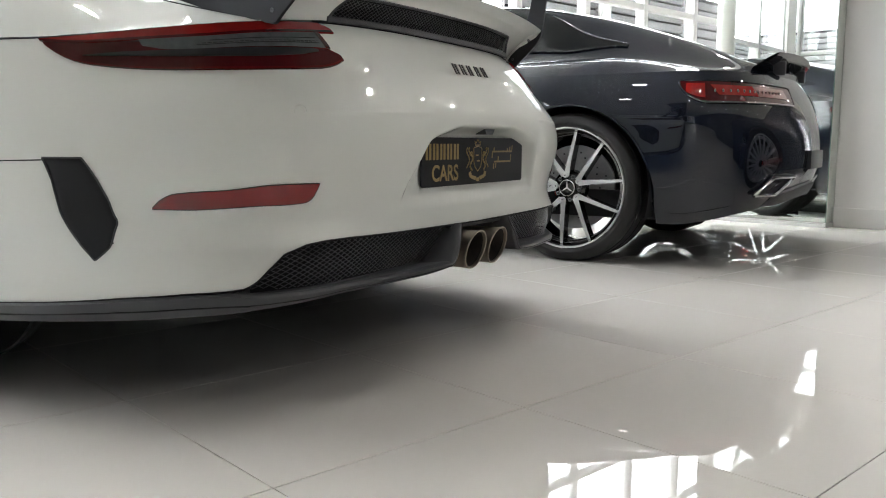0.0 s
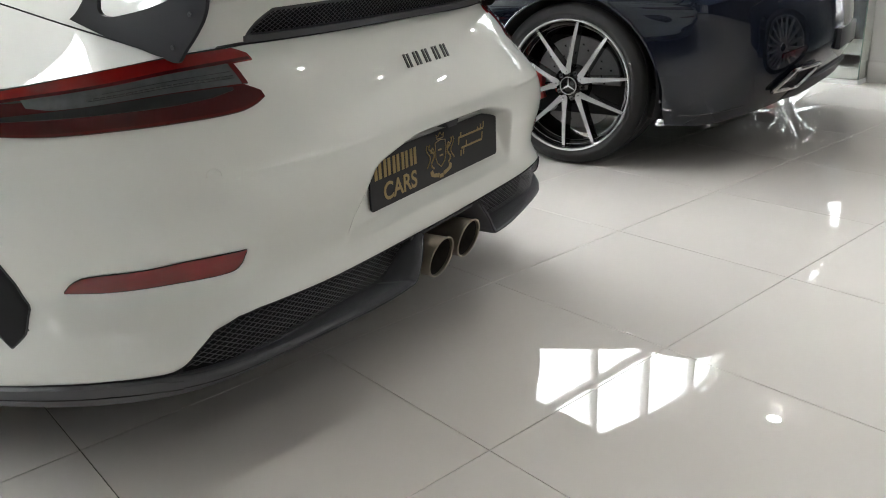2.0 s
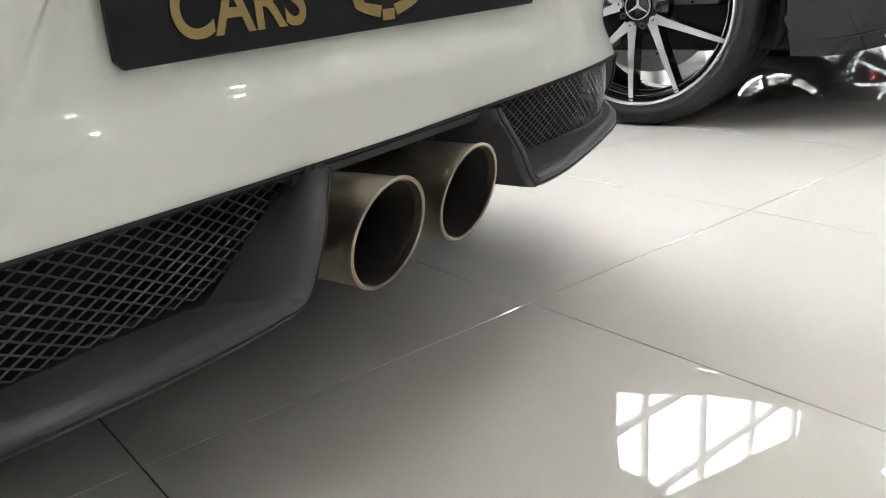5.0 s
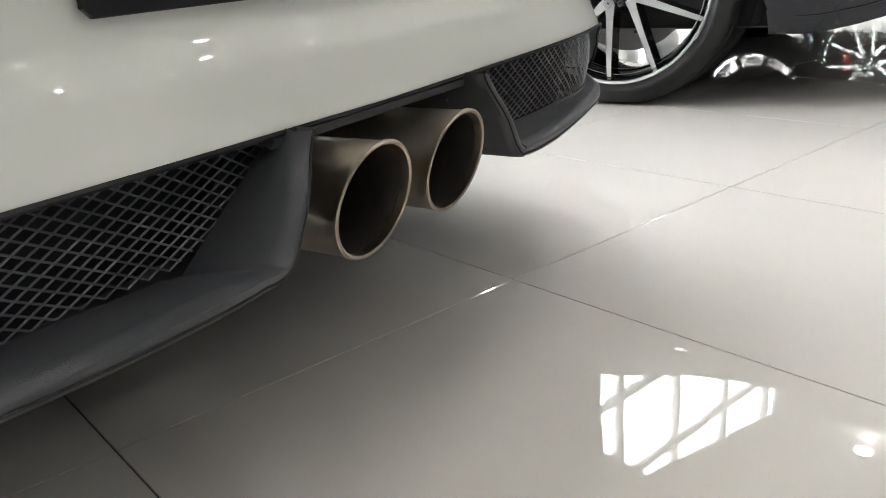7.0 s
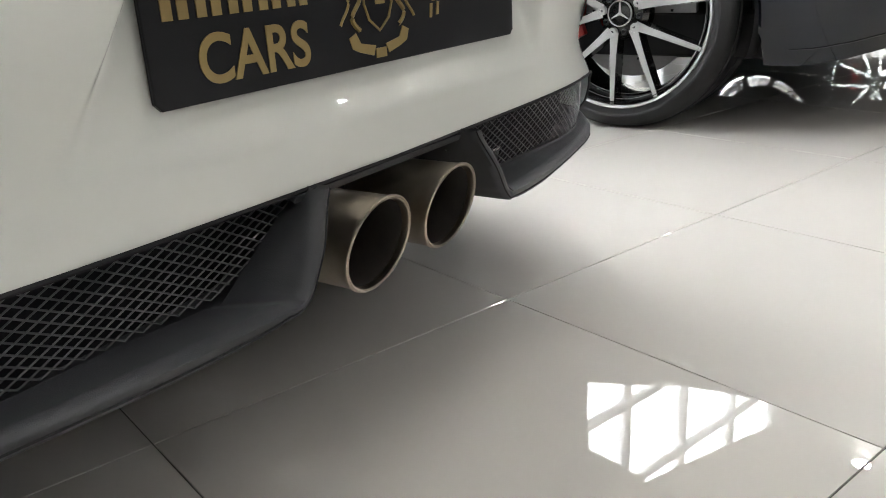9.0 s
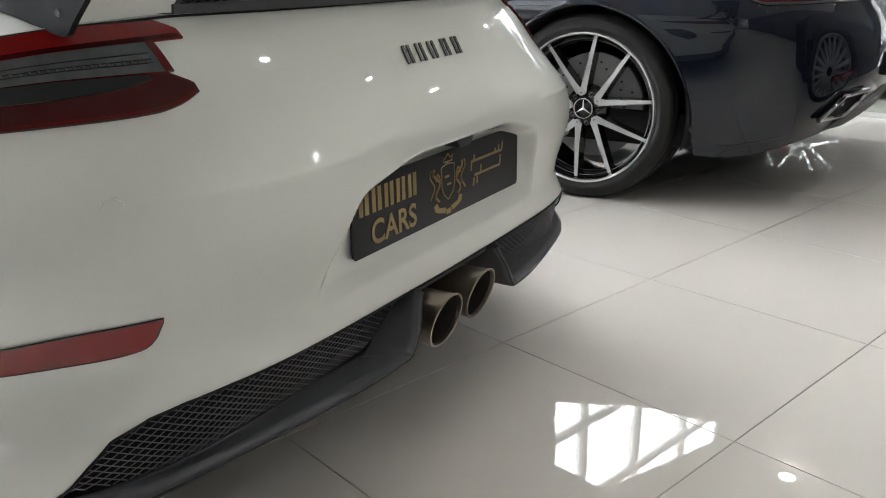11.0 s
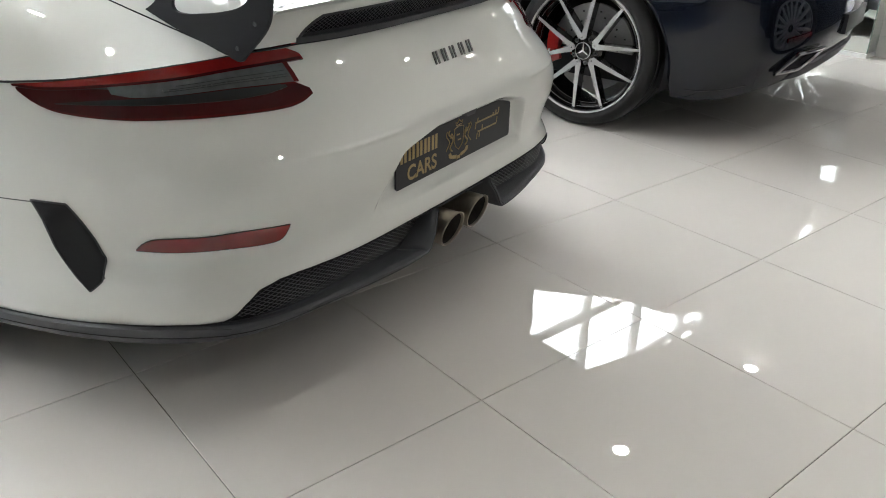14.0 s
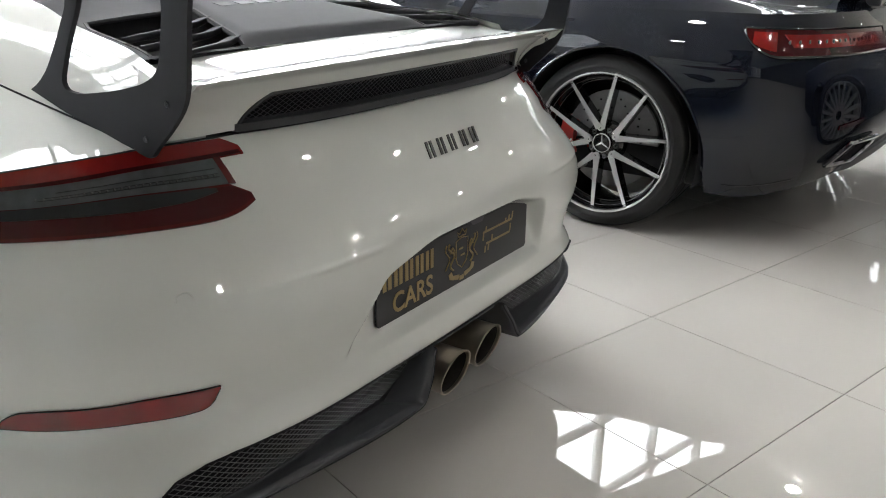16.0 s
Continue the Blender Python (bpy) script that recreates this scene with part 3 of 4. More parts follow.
        v, f = grid(lambda k, t: (duck(.535 * s, k) if k <= 1 else duck_top(.535 * s, k - 1)).lerp(foot, t), span(0, 2, 25), span(0, 1, 6), flip=s > 0)
        make("ducktail_end", v, f, M_WHITE, car, sharp=40)
    # dark sheet in place of the shade behind the grille
    v, f = grid(lambda x, k: duck(x, k) + Vector((0, .03, 0)), list(span(-.43, .43, 40)), list(span(0, .62, 6)), flip=True)
    make("grille_backing", v, f, M_VOID, lip)
    v, f = lattice(lambda x, k: duck(x, k) + Vector((0, .010, 0)), -.42, .42, .03, .57, .0125, .085, in_grille, .0006, .04)
    make("grille_mesh", v, f, M_WIRE, lip, "fine black wire mesh")
    def mouth(k):
        return .418 - .045 * (max(k, 0) / .56) ** 1.6
    ring = [duck(-mouth(k), k) for k in span(.0, .56, 26)] + [duck(x, .56) for x in span(-.37, .37, 60)] + [duck(mouth(k), k) for k in span(.56, .0, 26)]
    v, f = rods([[p + Vector((0, -.0005, 0)) for p in ring]], .0032, 6)
    make("grille_rim", v, f, M_PLASTIC, lip)
    v, f = shell(lambda x, k: duck(x, k * .13) + Vector((0, -.004, -.002)), lambda x, k: duck(x, k * .13) + Vector((0, .03, -.002)), list(span(-.421, .421, 60)), [0, .5, 1], flip=True)
    make("grille_sill", v, f, M_PLASTIC, lip)

    # lid: white shoulders, grey centre with louvres
    def lid_half(y):
        return lerp_table(y, [.20, .262, .635, 1.25], [.49, .474, .382, .33])
    def lid_z(x, y):
        return .897 + .175 * (y - .2) - .03 * (abs(x) / .5) ** 2 * ease(.25, .6, y) - .006 * (1 - ease(.2, .32, y))
    for s in (-1, 1):
        sy = [.215, .42, .70, 1.0, 1.25]
        def shoulder(u, k):
            a = Vector((smooth_table(u, ay, bx) - .004, smooth_table(u, ay, by), smooth_table(u, ay, bz)))
            y = smooth_table(u, ay, sy)
            b = Vector((lid_half(y) + .002, y, lid_z(lid_half(y), y) + .004))
            return a.lerp(b, k) + math.sin(math.pi * k) * .020 * ease(.1, .6, u) * Vector((.4, -.2, .9))
        v, f = grid(shoulder, list(span(0, 1, 50)), list(span(0, 1, 14)))
        v, f = side_sheet(v, f, s)
        make("lid_shoulder", v, f, M_WHITE, car, sharp=0)
        v, f = rods([[shoulder(u, 0) + Vector((.002, 0, .0008)) for u in span(0, 1, 50)]], .0018, 4)
        v, f = side_sheet(v, f, s)
        make("panel_gap", v, f, M_VOID, car)
    def lid(k, y):
        # k runs over the lid's bands: edge, louvre pit, middle panel
        o, i, w = lerp_table(y, [.27, .49, .53, .62], [.452, .405, .385, .38]), lerp_table(y, [.27, .50, .62], [.262, .172, .16]), lid_half(y)
        x = math.copysign(lerp_table(abs(k), [0, 1, 2, 3], [0, i, max(o, i + .02), max(w, o + .004)]), k)
        return Vector((x, y, lid_z(x, y) + .012 * ease(1.12, .9, abs(k)) * ease(.262, .30, y)))
    lk, ly = span(-3, -2, 4) + span(-2, -1, 9)[1:] + span(-1, 1, 31)[1:] + span(1, 2, 9)[1:] + span(2, 3, 4)[1:], span(.262, .272, 2) + span(.274, .53, 22) + span(.535, 1.25, 40)
    v, f = grid(lid, lk, ly)
    n = len(ly)
    f = [q for q in f if not (1 < abs(sum(lk[i // n] for i in q) / 4) < 2 and .272 < sum(ly[i % n] for i in q) / 4 < .531)]
    eng = make("engine_lid", v, f, M_GREYLID, car, "grey engine lid with louvres either side", sharp=40)
    for s in (-1, 1):
        def pit(k, y):
            edge = min((k - 1) * .2, (2 - k) * .2, y - .262, .541 - y)
            return lid(k * s, y) - Vector((0, 0, .002 + .055 * min(edge / .012, 1)))
        v, f = grid(pit, [1, 1.06] + span(1.15, 1.85, 6) + [1.94, 2], [.262, .274] + span(.29, .515, 8) + [.529, .541], flip=s < 0)
        make("louvre_pit", v, f, M_VOID, eng)
        rim = [lid(2 * s, y) for y in span(.272, .53, 14)] + [lid(k * s, .531) for k in span(2, 1, 10)] + [lid(s, y) for y in span(.53, .272, 14)]
        v, f = rods([[q - Vector((0, 0, .003)) for q in rim]], .005, 6)
        make("louvre_rim", v, f, M_GREYLID, eng)
        for k in range(3):
            def slat(t, a):
                q = lid((1.02 + .97 * t) * s, .452 - .068 * k - .050 * t)
                c, d = math.cos(a), math.sin(a)
                return q + Vector((0, .021 * math.copysign(abs(c) ** .6, c), -.008 + .0065 * math.copysign(abs(d) ** .6, d) - .006 * c))
            v, f = grid(slat, span(0, 1, 8), span(0, 2 * math.pi, 17), flip=s < 0)
            make("louvre", v, f, M_GREYLID, eng)
    for k in range(7):
        x = -.105 + k * .05
        bm = box_bm(x - .017, x + .017, .480, .505, 0, .0006)
        for w in bm.verts:
            w.co.z += lid_z(w.co.x, w.co.y) + .0125
        part("lettering_bar", bm, M_SATIN, eng, smooth=False)
    # third brake light strip and dark cabin glass beyond the lid
    v, f = grid(lambda x, k: Vector((x, 1.25 + .9 * k, 1.06 + .17 * k + .02 * math.sin(math.pi * k) - .10 * (abs(x) / .6) ** 2)), list(span(-.6, .6, 24)), list(span(0, 1, 12)))
    make("rear_window", v, f, M_GLASSDK, car, "dark rear window")
    v, f = grid(lambda x, k: Vector((x * (1 - .1 * k), 2.15 + 1.2 * k, 1.225 + .03 * math.sin(math.pi * k) - .05 * k - .12 * (abs(x) / .6) ** 2)), list(span(-.62, .62, 24)), list(span(0, 1, 12)))
    make("roof", v, f, M_WHITE, car)

    # rear wing on two pierced uprights
    def upright(x):
        outline = [(.158, .786), (.143, .802), (.114, .827), (.088, .853), (.075, .873), (.068, .895), (.053, 1.0), (.02, 1.10), (-.02, 1.19), (.10, 1.20), (.135, 1.10), (.23, 1.10), (.255, 1.19), (.32, 1.20), (.300, 1.08), (.309, .991), (.342, .944), (.382, .892), (.411, .868), (.445, .851), (.374, .834), (.268, .811), (.172, .786)]
        hole = [(.101, .999), (.119, .920), (.134, .901), (.163, .887), (.228, .872), (.310, .860), (.342, .862), (.351, .876), (.323, .929), (.281, .992), (.262, 1.06), (.112, 1.06)]
        def rounded(ring):
            out = []
            for a, b in zip(ring, ring[1:] + ring[:1]):
                out += [(.8 * a[0] + .2 * b[0], .8 * a[1] + .2 * b[1]), (.2 * a[0] + .8 * b[0], .2 * a[1] + .8 * b[1])]
            return out
        outline, hole = rounded(outline), rounded(rounded(hole))
        bm = bmesh.new()
        vo = [bm.verts.new((x, y, z)) for y, z in outline]
        vh = [bm.verts.new((x, y, z)) for y, z in hole]
        edges = [bm.edges.new((a, b)) for ring in (vo, vh) for a, b in zip(ring, ring[1:] + ring[:1])]
        bmesh.ops.triangle_fill(bm, use_beauty=True, use_dissolve=False, edges=edges)
        made = bmesh.ops.extrude_face_region(bm, geom=bm.faces[:])
        bmesh.ops.translate(bm, vec=(.008, 0, 0), verts=[g for g in made["geom"] if isinstance(g, bmesh.types.BMVert)])
        ob = part("wing_upright", bm, M_SATIN, car, "dark satin pierced wing support", sharp=30)
        for y, z in ((.112, .866), (.166, .812)):
            v, f = lathe([(.0, .0005), (-.0012, .003), (-.0012, .0042), (.004, .005)], 12)
            b = make("bolt", v, f, M_PLASTIC, ob)
            b.matrix_local = Matrix.Translation((x - .001, y, z))
    upright(-.553)
    upright(.537)
    def wing(x, a):
        c = math.cos(a)
        return Vector((x, .10 - .20 * c, 1.215 + .022 * math.sin(a) + .02 * c))
    v, f = grid(wing, list(span(-.84, .84, 30)), list(span(0, 2 * math.pi, 25)))
    make("wing_blade", v, f, M_PLASTIC, car, "black carbon wing blade")

    # tail lamps, reflectors, side vents
    for s in (-1, 1):
        def L(xs_, zs_):
            return lambda x: smooth_table(x, xs_, zs_)
        top = L([.42, .532, .638, .715, .78, .832], [.797, .7915, .7785, .7655, .7535, .7455])
        band = L([.42, .449, .561, .648, .722, .80, .832], [.776, .775, .767, .755, .746, .737, .741])
        bottom = L([.445, .475, .509, .60, .678, .744, .80, .820, .832], [.720, .706, .698, .692, .688, .687, .696, .712, .738])
        def notch(x):
            return min(band(x) - .001, .7405 - .62 * max(.474 - x, 0))
        smoke_lo = L([.475, .58, .709, .735], [.741, .738, .726, .732])
        lamp = new("tail_light")
        lamp.parent = car
        lamp["label"] = "slim red and smoked tail lamp"
        strip("housing", .474, .828, lambda x: bottom(x) + .001, lambda x: top(x) - .001, .0012, .006, M_VOID, lamp, s, 50, 5, "black lamp housing")
        strip("red_band", .430, .832, band, lambda x: top(x) - .011 * ease(.446, .430, x), .004, .012, M_RED, lamp, s, 48, 5, "bright red light band")
        strip("lower_lens", .452, .830, bottom, notch, .0035, .012, M_REDDARK, lamp, s, 60, 8, "dark red glossy lens")
        strip("inner_housing", .472, .735, smoke_lo, lambda x: max(band(x) + .0008, smoke_lo(x) + .001), .0036, .002, M_SMOKE, lamp, s, 40, 4, "smoked inner reflector")
        strip("dark_channel", .492, .80, lambda x: lerp_table(x, [.492, .53, .585, .62, .712, .80], [.7325, .724, .7180, .7160, .712, .712]), lambda x: lerp_table(x, [.492, .58, .709, .76, .80], [.7385, .7365, .7245, .720, .7135]), .0046, .004, M_PLATE, lamp, s, 40, 3, "black inner channel")
        strip("lens_edge", .454, .829, lambda x: bottom(x) + .0003, lambda x: min(bottom(x) + .0042, notch(x) - .001), .0046, .004, M_REDEDGE, lamp, s, 60, 3, "red lens edge")
        strip("lens_edge", .455, .500, lambda x: notch(x) - .0032, lambda x: notch(x) - .0004, .0046, .004, M_REDEDGE, lamp, s, 16, 3, "red lens edge")
        strip("end_bar", .465, .474, lambda x: .7405, lambda x: band(x) + .001, .0045, .008, M_REDEDGE, lamp, s, 5, 3)
        strip("band_edge", .434, .832, lambda x: band(x) + .0002, lambda x: min(band(x) + .0045, top(x) - .001), .0048, .004, M_REDDARK, lamp, s, 48, 3)
        rows = []
        for h in (.30, .42, .62):
            rows.append([skin(x, smoke_lo(x) + (band(x) - smoke_lo(x)) * h, .0041) for x in span(.480, .690 - .06 * h, 40)])
        v, f = rods(rows, .0006, 4)
        v, f = side_sheet(v, f, s)
        make("reflector_line", v, f, M_PLATE, lamp, "fine dark lines inside the lens")
        for k in range(26):
            x = .486 + k * .0075
            p = skin(x, smoke_lo(x) + (band(x) - smoke_lo(x)) * .36, .0040)
            v, f = lathe([(-.0012, .0003), (-.0008, .0016), (.0004, .0020)], 8)
            make("diode", [Vector(((p.x + w.y) * s, p.y + w.x, p.z + w.z)) for w in v], f if s > 0 else [q[::-1] for q in f], M_BADGE, lamp)
        strip("reflector", .568, .774, L([.568, .575, .592, .662, .734, .774], [.470, .447, .437, .433, .427, .428]), L([.568, .647, .699, .756, .768, .774], [.4745, .472, .4635, .456, .444, .430]), .003, .01, M_FOG, car, s, 50, 6, "slim red bumper reflector")
        lo_, hi_ = L([.568, .575, .592, .662, .734, .774], [.470, .447, .437, .433, .427, .428]), L([.568, .647, .699, .756, .768, .774], [.4745, .472, .4635, .456, .444, .430])
        ring = [skin(x, lo_(x), .0022) for x in span(.568, .774, 40)] + [skin(x, hi_(x), .0022) for x in span(.774, .568, 40)]
        v, f = rods([ring + ring[:1]], .0013, 4)
        v, f = side_sheet(v, f, s)
        make("reflector_rim", v, f, M_VOID, car, "thin black reflector edge")
        vent = new("side_vent")
        vent.parent = car
        vent["label"] = "black slanted air outlet in the bumper corner"
        def vent_at(off):
            def at(z, k):
                a, b = lerp_table(z, VENT_Z, VENT_IN), lerp_table(z, VENT_Z, VENT_OUT)
                return skin(a + (b - a) * k, z, off)
            return at
        def vent_panel(z, k):
            d = min(.5 - abs(k - .5), (.5 - abs((z - .331) / .192 - .5)) * 2.2)
            return vent_at(.0005 + .0022 * ease(0, .1, d))(z, k)
        v, f = grid(vent_panel, span(.331, .523, 60), span(0, 1, 30))
        v, f = side_sheet(v, f, s)
        make("vent_liner", v, f, M_VOID, vent, sharp=0)
        ring = [vent_at(.001)(z, 0) for z in span(.332, .522, 24)] + [vent_at(.001)(.523, k) for k in span(0, 1, 8)] + [vent_at(.001)(z, 1) for z in span(.522, .332, 24)]
        v, f = rods([ring + ring[:1]], .0018, 6)
        v, f = side_sheet(v, f, s)
        make("vent_rim", v, f, M_PLASTIC, vent)
        v, f = rods([[skin(x, .5195 - .005 * ease(.84, .93, x), .0002) for x in span(.866, .938, 12)]], .0011, 4)
        v, f = side_sheet(v, f, s)
        make("panel_gap", v, f, M_VOID, car)
        v, f = rods([[skin(x, top_edge(x) + .001, .001) for x in span(.0, .93, 60)]], .0016, 4)
        v, f = side_sheet(v, f, s)
        make("panel_gap", v, f, M_VOID, car)
        p = skin(.598, .611, .0006)
        v, f = lathe([(0, .0105), (.0008, .0112), (.0008, .0122), (-.001, .013)], 24)
        ob = make("parking_sensor", [Vector((w.y * s, -w.x, w.z)) for w in v], f, M_WHITE, car)
        e = 4e-3
        slope = (rear(.598 + e, .611) - rear(.598 - e, .611)) / (2 * e)
        ob.matrix_local = Matrix.Translation((p.x * s, p.y, p.z)) @ Euler((0, 0, math.atan(slope) * s)).to_matrix().to_4x4()

    # model badge as plain slanted bars, number plate with bars for its print
    for k in range(5):
        x = -.094 + k * .0355 + (.004 if k > 2 else 0)
        for dx in (0, .0125):
            bm = prism_bm([(dx, 0), (dx + .0062, 0), (dx + .0152, .025), (dx + .009, .025)], .002, Matrix.Identity(4))
            for w in bm.verts:
                w.co = skin(x + w.co.x, .715 + w.co.y + k * .0006, .001 + w.co.z)
            part("badge_bar", bm, M_BADGE, car, smooth=False)
    plate = part("number_plate", prism_bm([(-.262 + a, .452 + b) for a, b in ((.006, 0), (.518, 0), (.524, .006), (.524, .108), (.518, .114), (.006, .114), (0, .108), (0, .006))], .004, Matrix(((1, 0, 0, 0), (0, 0, -1, 0.004), (0, 1, 0, 0), (0, 0, 0, 1))), .001), M_PLATE, car, "black dealer plate with gold print", smooth=False)
    def bar(x0, x1, z0, z1, slant=0.0):
        bm = prism_bm([(x0, z0), (x1, z0), (x1 + slant, z1), (x0 + slant, z1)], .0008, Matrix(((1, 0, 0, 0), (0, 0, -1, -.0001), (0, 1, 0, 0), (0, 0, 0, 1))))
        part("print_bar", bm, M_GOLD, plate, smooth=False)
    for k in range(5):
        x = -.245 + k * .0316
        bar(x, x + .0095, .514, .551)
        bar(x + .0145, x + .0240, .514, .551)
    word = bpy.data.curves.new("print_word", "FONT")
    word.body, word.size, word.extrude, word.offset, word.align_x = "CARS", .052, .0004, .0010, "LEFT"
    source = bpy.data.objects.new("print_word", word)
    letters = bpy.data.meshes.new_from_object(source)
    bpy.data.objects.remove(source)
    letters.transform(Matrix(((.97, 0, 0, -.219), (0, 0, -1, -.0005), (0, 1, 0, .4655), (0, 0, 0, 1))))
    letters.materials.clear()
    letters.materials.append(M_GOLD)
    new("print_word", letters).parent = plate
    # second script: long baselines with plain ticks
    for z0, x0, x1 in ((.529, .080, .196), (.503, .092, .188)):
        bar(x0, x1, z0, z0 + .0045)
    for x, z, h in ((.194, .533, .014), (.180, .533, .010), (.166, .533, .006), (.078, .515, .018), (.088, .533, .009), (.186, .507, .016), (.112, .507, .012), (.086, .487, .014), (.098, .489, .013)):
        bar(x, x + .0045, z, z + h, .002)
    # crest: crown, shield, two scrolling side strokes, folded ribbon
    def stroke(pts, r=.0013):
        v, f = rods([[Vector((x, -.0005, z)) for x, z in pts]], r, 5)
        make("crest", v, f, M_GOLD, plate)
    cx = .002
    shield = [(cx - .021, .541), (cx, .545), (cx + .021, .541), (cx + .021, .508), (cx + .015, .494), (cx, .483), (cx - .015, .494), (cx - .021, .508), (cx - .021, .541)]
    stroke(shield)
    bar(cx - .010, cx + .004, .521, .5245)
    bar(cx - .004, cx + .010, .507, .5105)
    stroke([(cx - .013, .548), (cx + .013, .548), (cx + .016, .558), (cx + .009, .553), (cx, .5615), (cx - .009, .553), (cx - .016, .558), (cx - .013, .548)])
    for sg in (-1, 1):
        stroke([(cx + sg * (.030 + .008 * math.sin(t * 9) + .010 * t), .486 + .056 * t) for t in span(0, 1, 22)], .0024)
        stroke([(cx + sg * (.050 + .007 * math.sin(t * 7 + 2)), .492 + .050 * t) for t in span(0, 1, 18)], .0015)
        stroke([(cx + sg * (.026 + .014 * t), .520 + .012 * math.sin(t * 3)) for t in span(0, 1, 8)], .0018)
        bm = prism_bm([(cx + sg * a, b) for a, b in ((.008, .470), (.030, .474), (.036, .484), (.046, .480), (.042, .470), (.032, .466), (.012, .461))], .0008, Matrix(((1, 0, 0, 0), (0, 0, -1, -.0001), (0, 1, 0, 0), (0, 0, 0, 1))))
        part("ribbon", bm, M_GOLD, plate, smooth=False)
    bar(cx - .008, cx + .008, .458, .467)
    bm = prism_bm([(.0, .574), (.034, .574), (.046, .589), (-.012, .589)], .03, Matrix(((1, 0, 0, 0), (0, 0, -1, 0.004), (0, 1, 0, 0), (0, 0, 0, 1))))
    part("camera_pod", bm, M_PLASTIC, car, "small black reversing camera", smooth=False)

    # diffuser: lip, wire mesh, fins, exhaust
    def lip_low(x):
        return lerp_table(abs(x), [0, .165, .19, .21, .25, .3, .4, .52, .64, .764, .845, .89, .94], [.270, .270, .267, .264, .261, .258, .255, .251, .241, .228, .214, .205, .200])
    def lip_top(x):
        return lerp_table(abs(x), [0, .165, .2, .3, .4, .60, .68, .72, .766, .82, .867, .90, .94], [.280, .280, .276, .271, .268, .262, .264, .272, .270, .260, .247, .239, .235])
    dif = new("diffuser")
    dif.parent = car
    dif["label"] = "dark grey plastic rear diffuser"
    def lip_at(x, k):
        lo, hi = lip_low(x), lip_top(x)
        out = .050 * (1 - ease(.15, .60, x))
        rise = .010 * (1 - ease(.55, .70, x))
        pts = [(-.10, lo + .002), (-.02, lo), (.010 + out, lo + .002), (.013 + out, lo + .45 * (hi - lo)), (.011 + out, hi - .003), (.004 + out, hi), (-.019, hi + rise), (-.05, hi + rise + .004)]
        i = min(int(k), len(pts) - 2)
        t = k - i
        o, z = pts[i][0] + (pts[i + 1][0] - pts[i][0]) * t, pts[i][1] + (pts[i + 1][1] - pts[i][1]) * t
        return skin(x, z, o)
    for s in (-1, 1):
        v, f = grid(lip_at, list(span(.69, .938, 40)), list(span(0, 7, 29)))
        v, f = side_sheet(v, f, s)
        make("lip", v, f, M_PLASTIC, dif, sharp=40)
        v, f = rods([[skin(x, lip_low(x) + .45 * (lip_top(x) - lip_low(x)), .0135 + .050 * (1 - ease(.15, .60, x))) for x in span(.69, .93, 30)]], .0014, 4)
        v, f = side_sheet(v, f, s)
        make("lip_seam", v, f, M_VOID, dif)
        v, f = rods([[skin(x, low_edge(x) - .001, .002) for x in span(.0, .938, 140)]], .0022, 4)
        v, f = side_sheet(v, f, s)
        make("edge_seal", v, f, M_VOID, dif)
        def mesh_in(x, z):
            return lerp_table(x, [.2, .6, .7], [.276, .271, .274]) < z < low_edge(x) and x > .0985 + .0085 * s + .108 * (.36 - z) / .09
        v, f = lattice(lambda x, z: skin(x, z) + Vector((0, .018, 0)), .105, .705, .252, .366, .0175, .0098, mesh_in, .00085, .004)
        v, f = side_sheet(v, f, s)
        make("wire_mesh", v, f, M_WIRE, dif, "diamond wire mesh")
        # dark sheet that stands for the shaded depth behind the mesh
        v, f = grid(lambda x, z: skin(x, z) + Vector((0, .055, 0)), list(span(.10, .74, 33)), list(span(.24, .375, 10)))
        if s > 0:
            # the sheet is left open low on this side, so bright floor shows through
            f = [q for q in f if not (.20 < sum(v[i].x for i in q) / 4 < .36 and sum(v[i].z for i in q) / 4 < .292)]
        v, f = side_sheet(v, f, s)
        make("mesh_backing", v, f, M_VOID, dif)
        # one moulded frame: along the lip, round the corner and up the fin beside the exhaust
        # the exhaust opening sits a little off the middle
        sh = .0085 * s
        rows = []
        for x in span(.71, .192, 44):
            z = lip_top(x)
            o = Vector((x, rear(x, z) - .011 - .052 * (1 - ease(.15, .60, x)), z))
            low = lerp_table(x, [.19, .6, .71], [.278, .271, .269])
            rows.append((o, Vector((max(x, .226), rear(x, low) + .016 - .010 * (1 - ease(.22, .32, x)), low)), 0.0, lip_top(x) - lip_low(x)))
        a = rows[-1]
        def ridge(k):
            return Vector((.1305 + sh + .050 * k, -.024 - .010 * ease(0, .6, k), .361 - .091 * k)), Vector((.1095 + sh + .104 * k, .022 + .014 * k, .362 - .090 * k))
        end, ctrl = ridge(.86), Vector((.1815 + sh, -.035, .273))
        for t in span(.1, .9, 9):
            o = a[0] * (1 - t) ** 2 + ctrl * 2 * t * (1 - t) + end[0] * t * t
            rows.append((o, a[1].lerp(ridge(1)[1], min(t * 1.6, 1)).lerp(end[1], ease(.5, 1, t)), t, a[3]))
        for k in span(.86, 0, 16):
            rows.append((*ridge(k), 1.0, .012))
        def frame_at(i, k):
            o, inner, turn, deep = rows[int(i)]
            ang = turn * math.pi / 2
            side = Vector((-math.sin(ang), 0, -math.cos(ang)))
            if k <= 4:
                d, y = [(deep * .95, .13), (deep * 1.0, .012), (deep * .93, .003), (deep * .30, 0), (0, .0)][int(k)]
                return o + side * d + Vector((0, y, 0))
            t = (k - 4) / 10
            start = o - side * .006 + Vector((0, .002, 0))
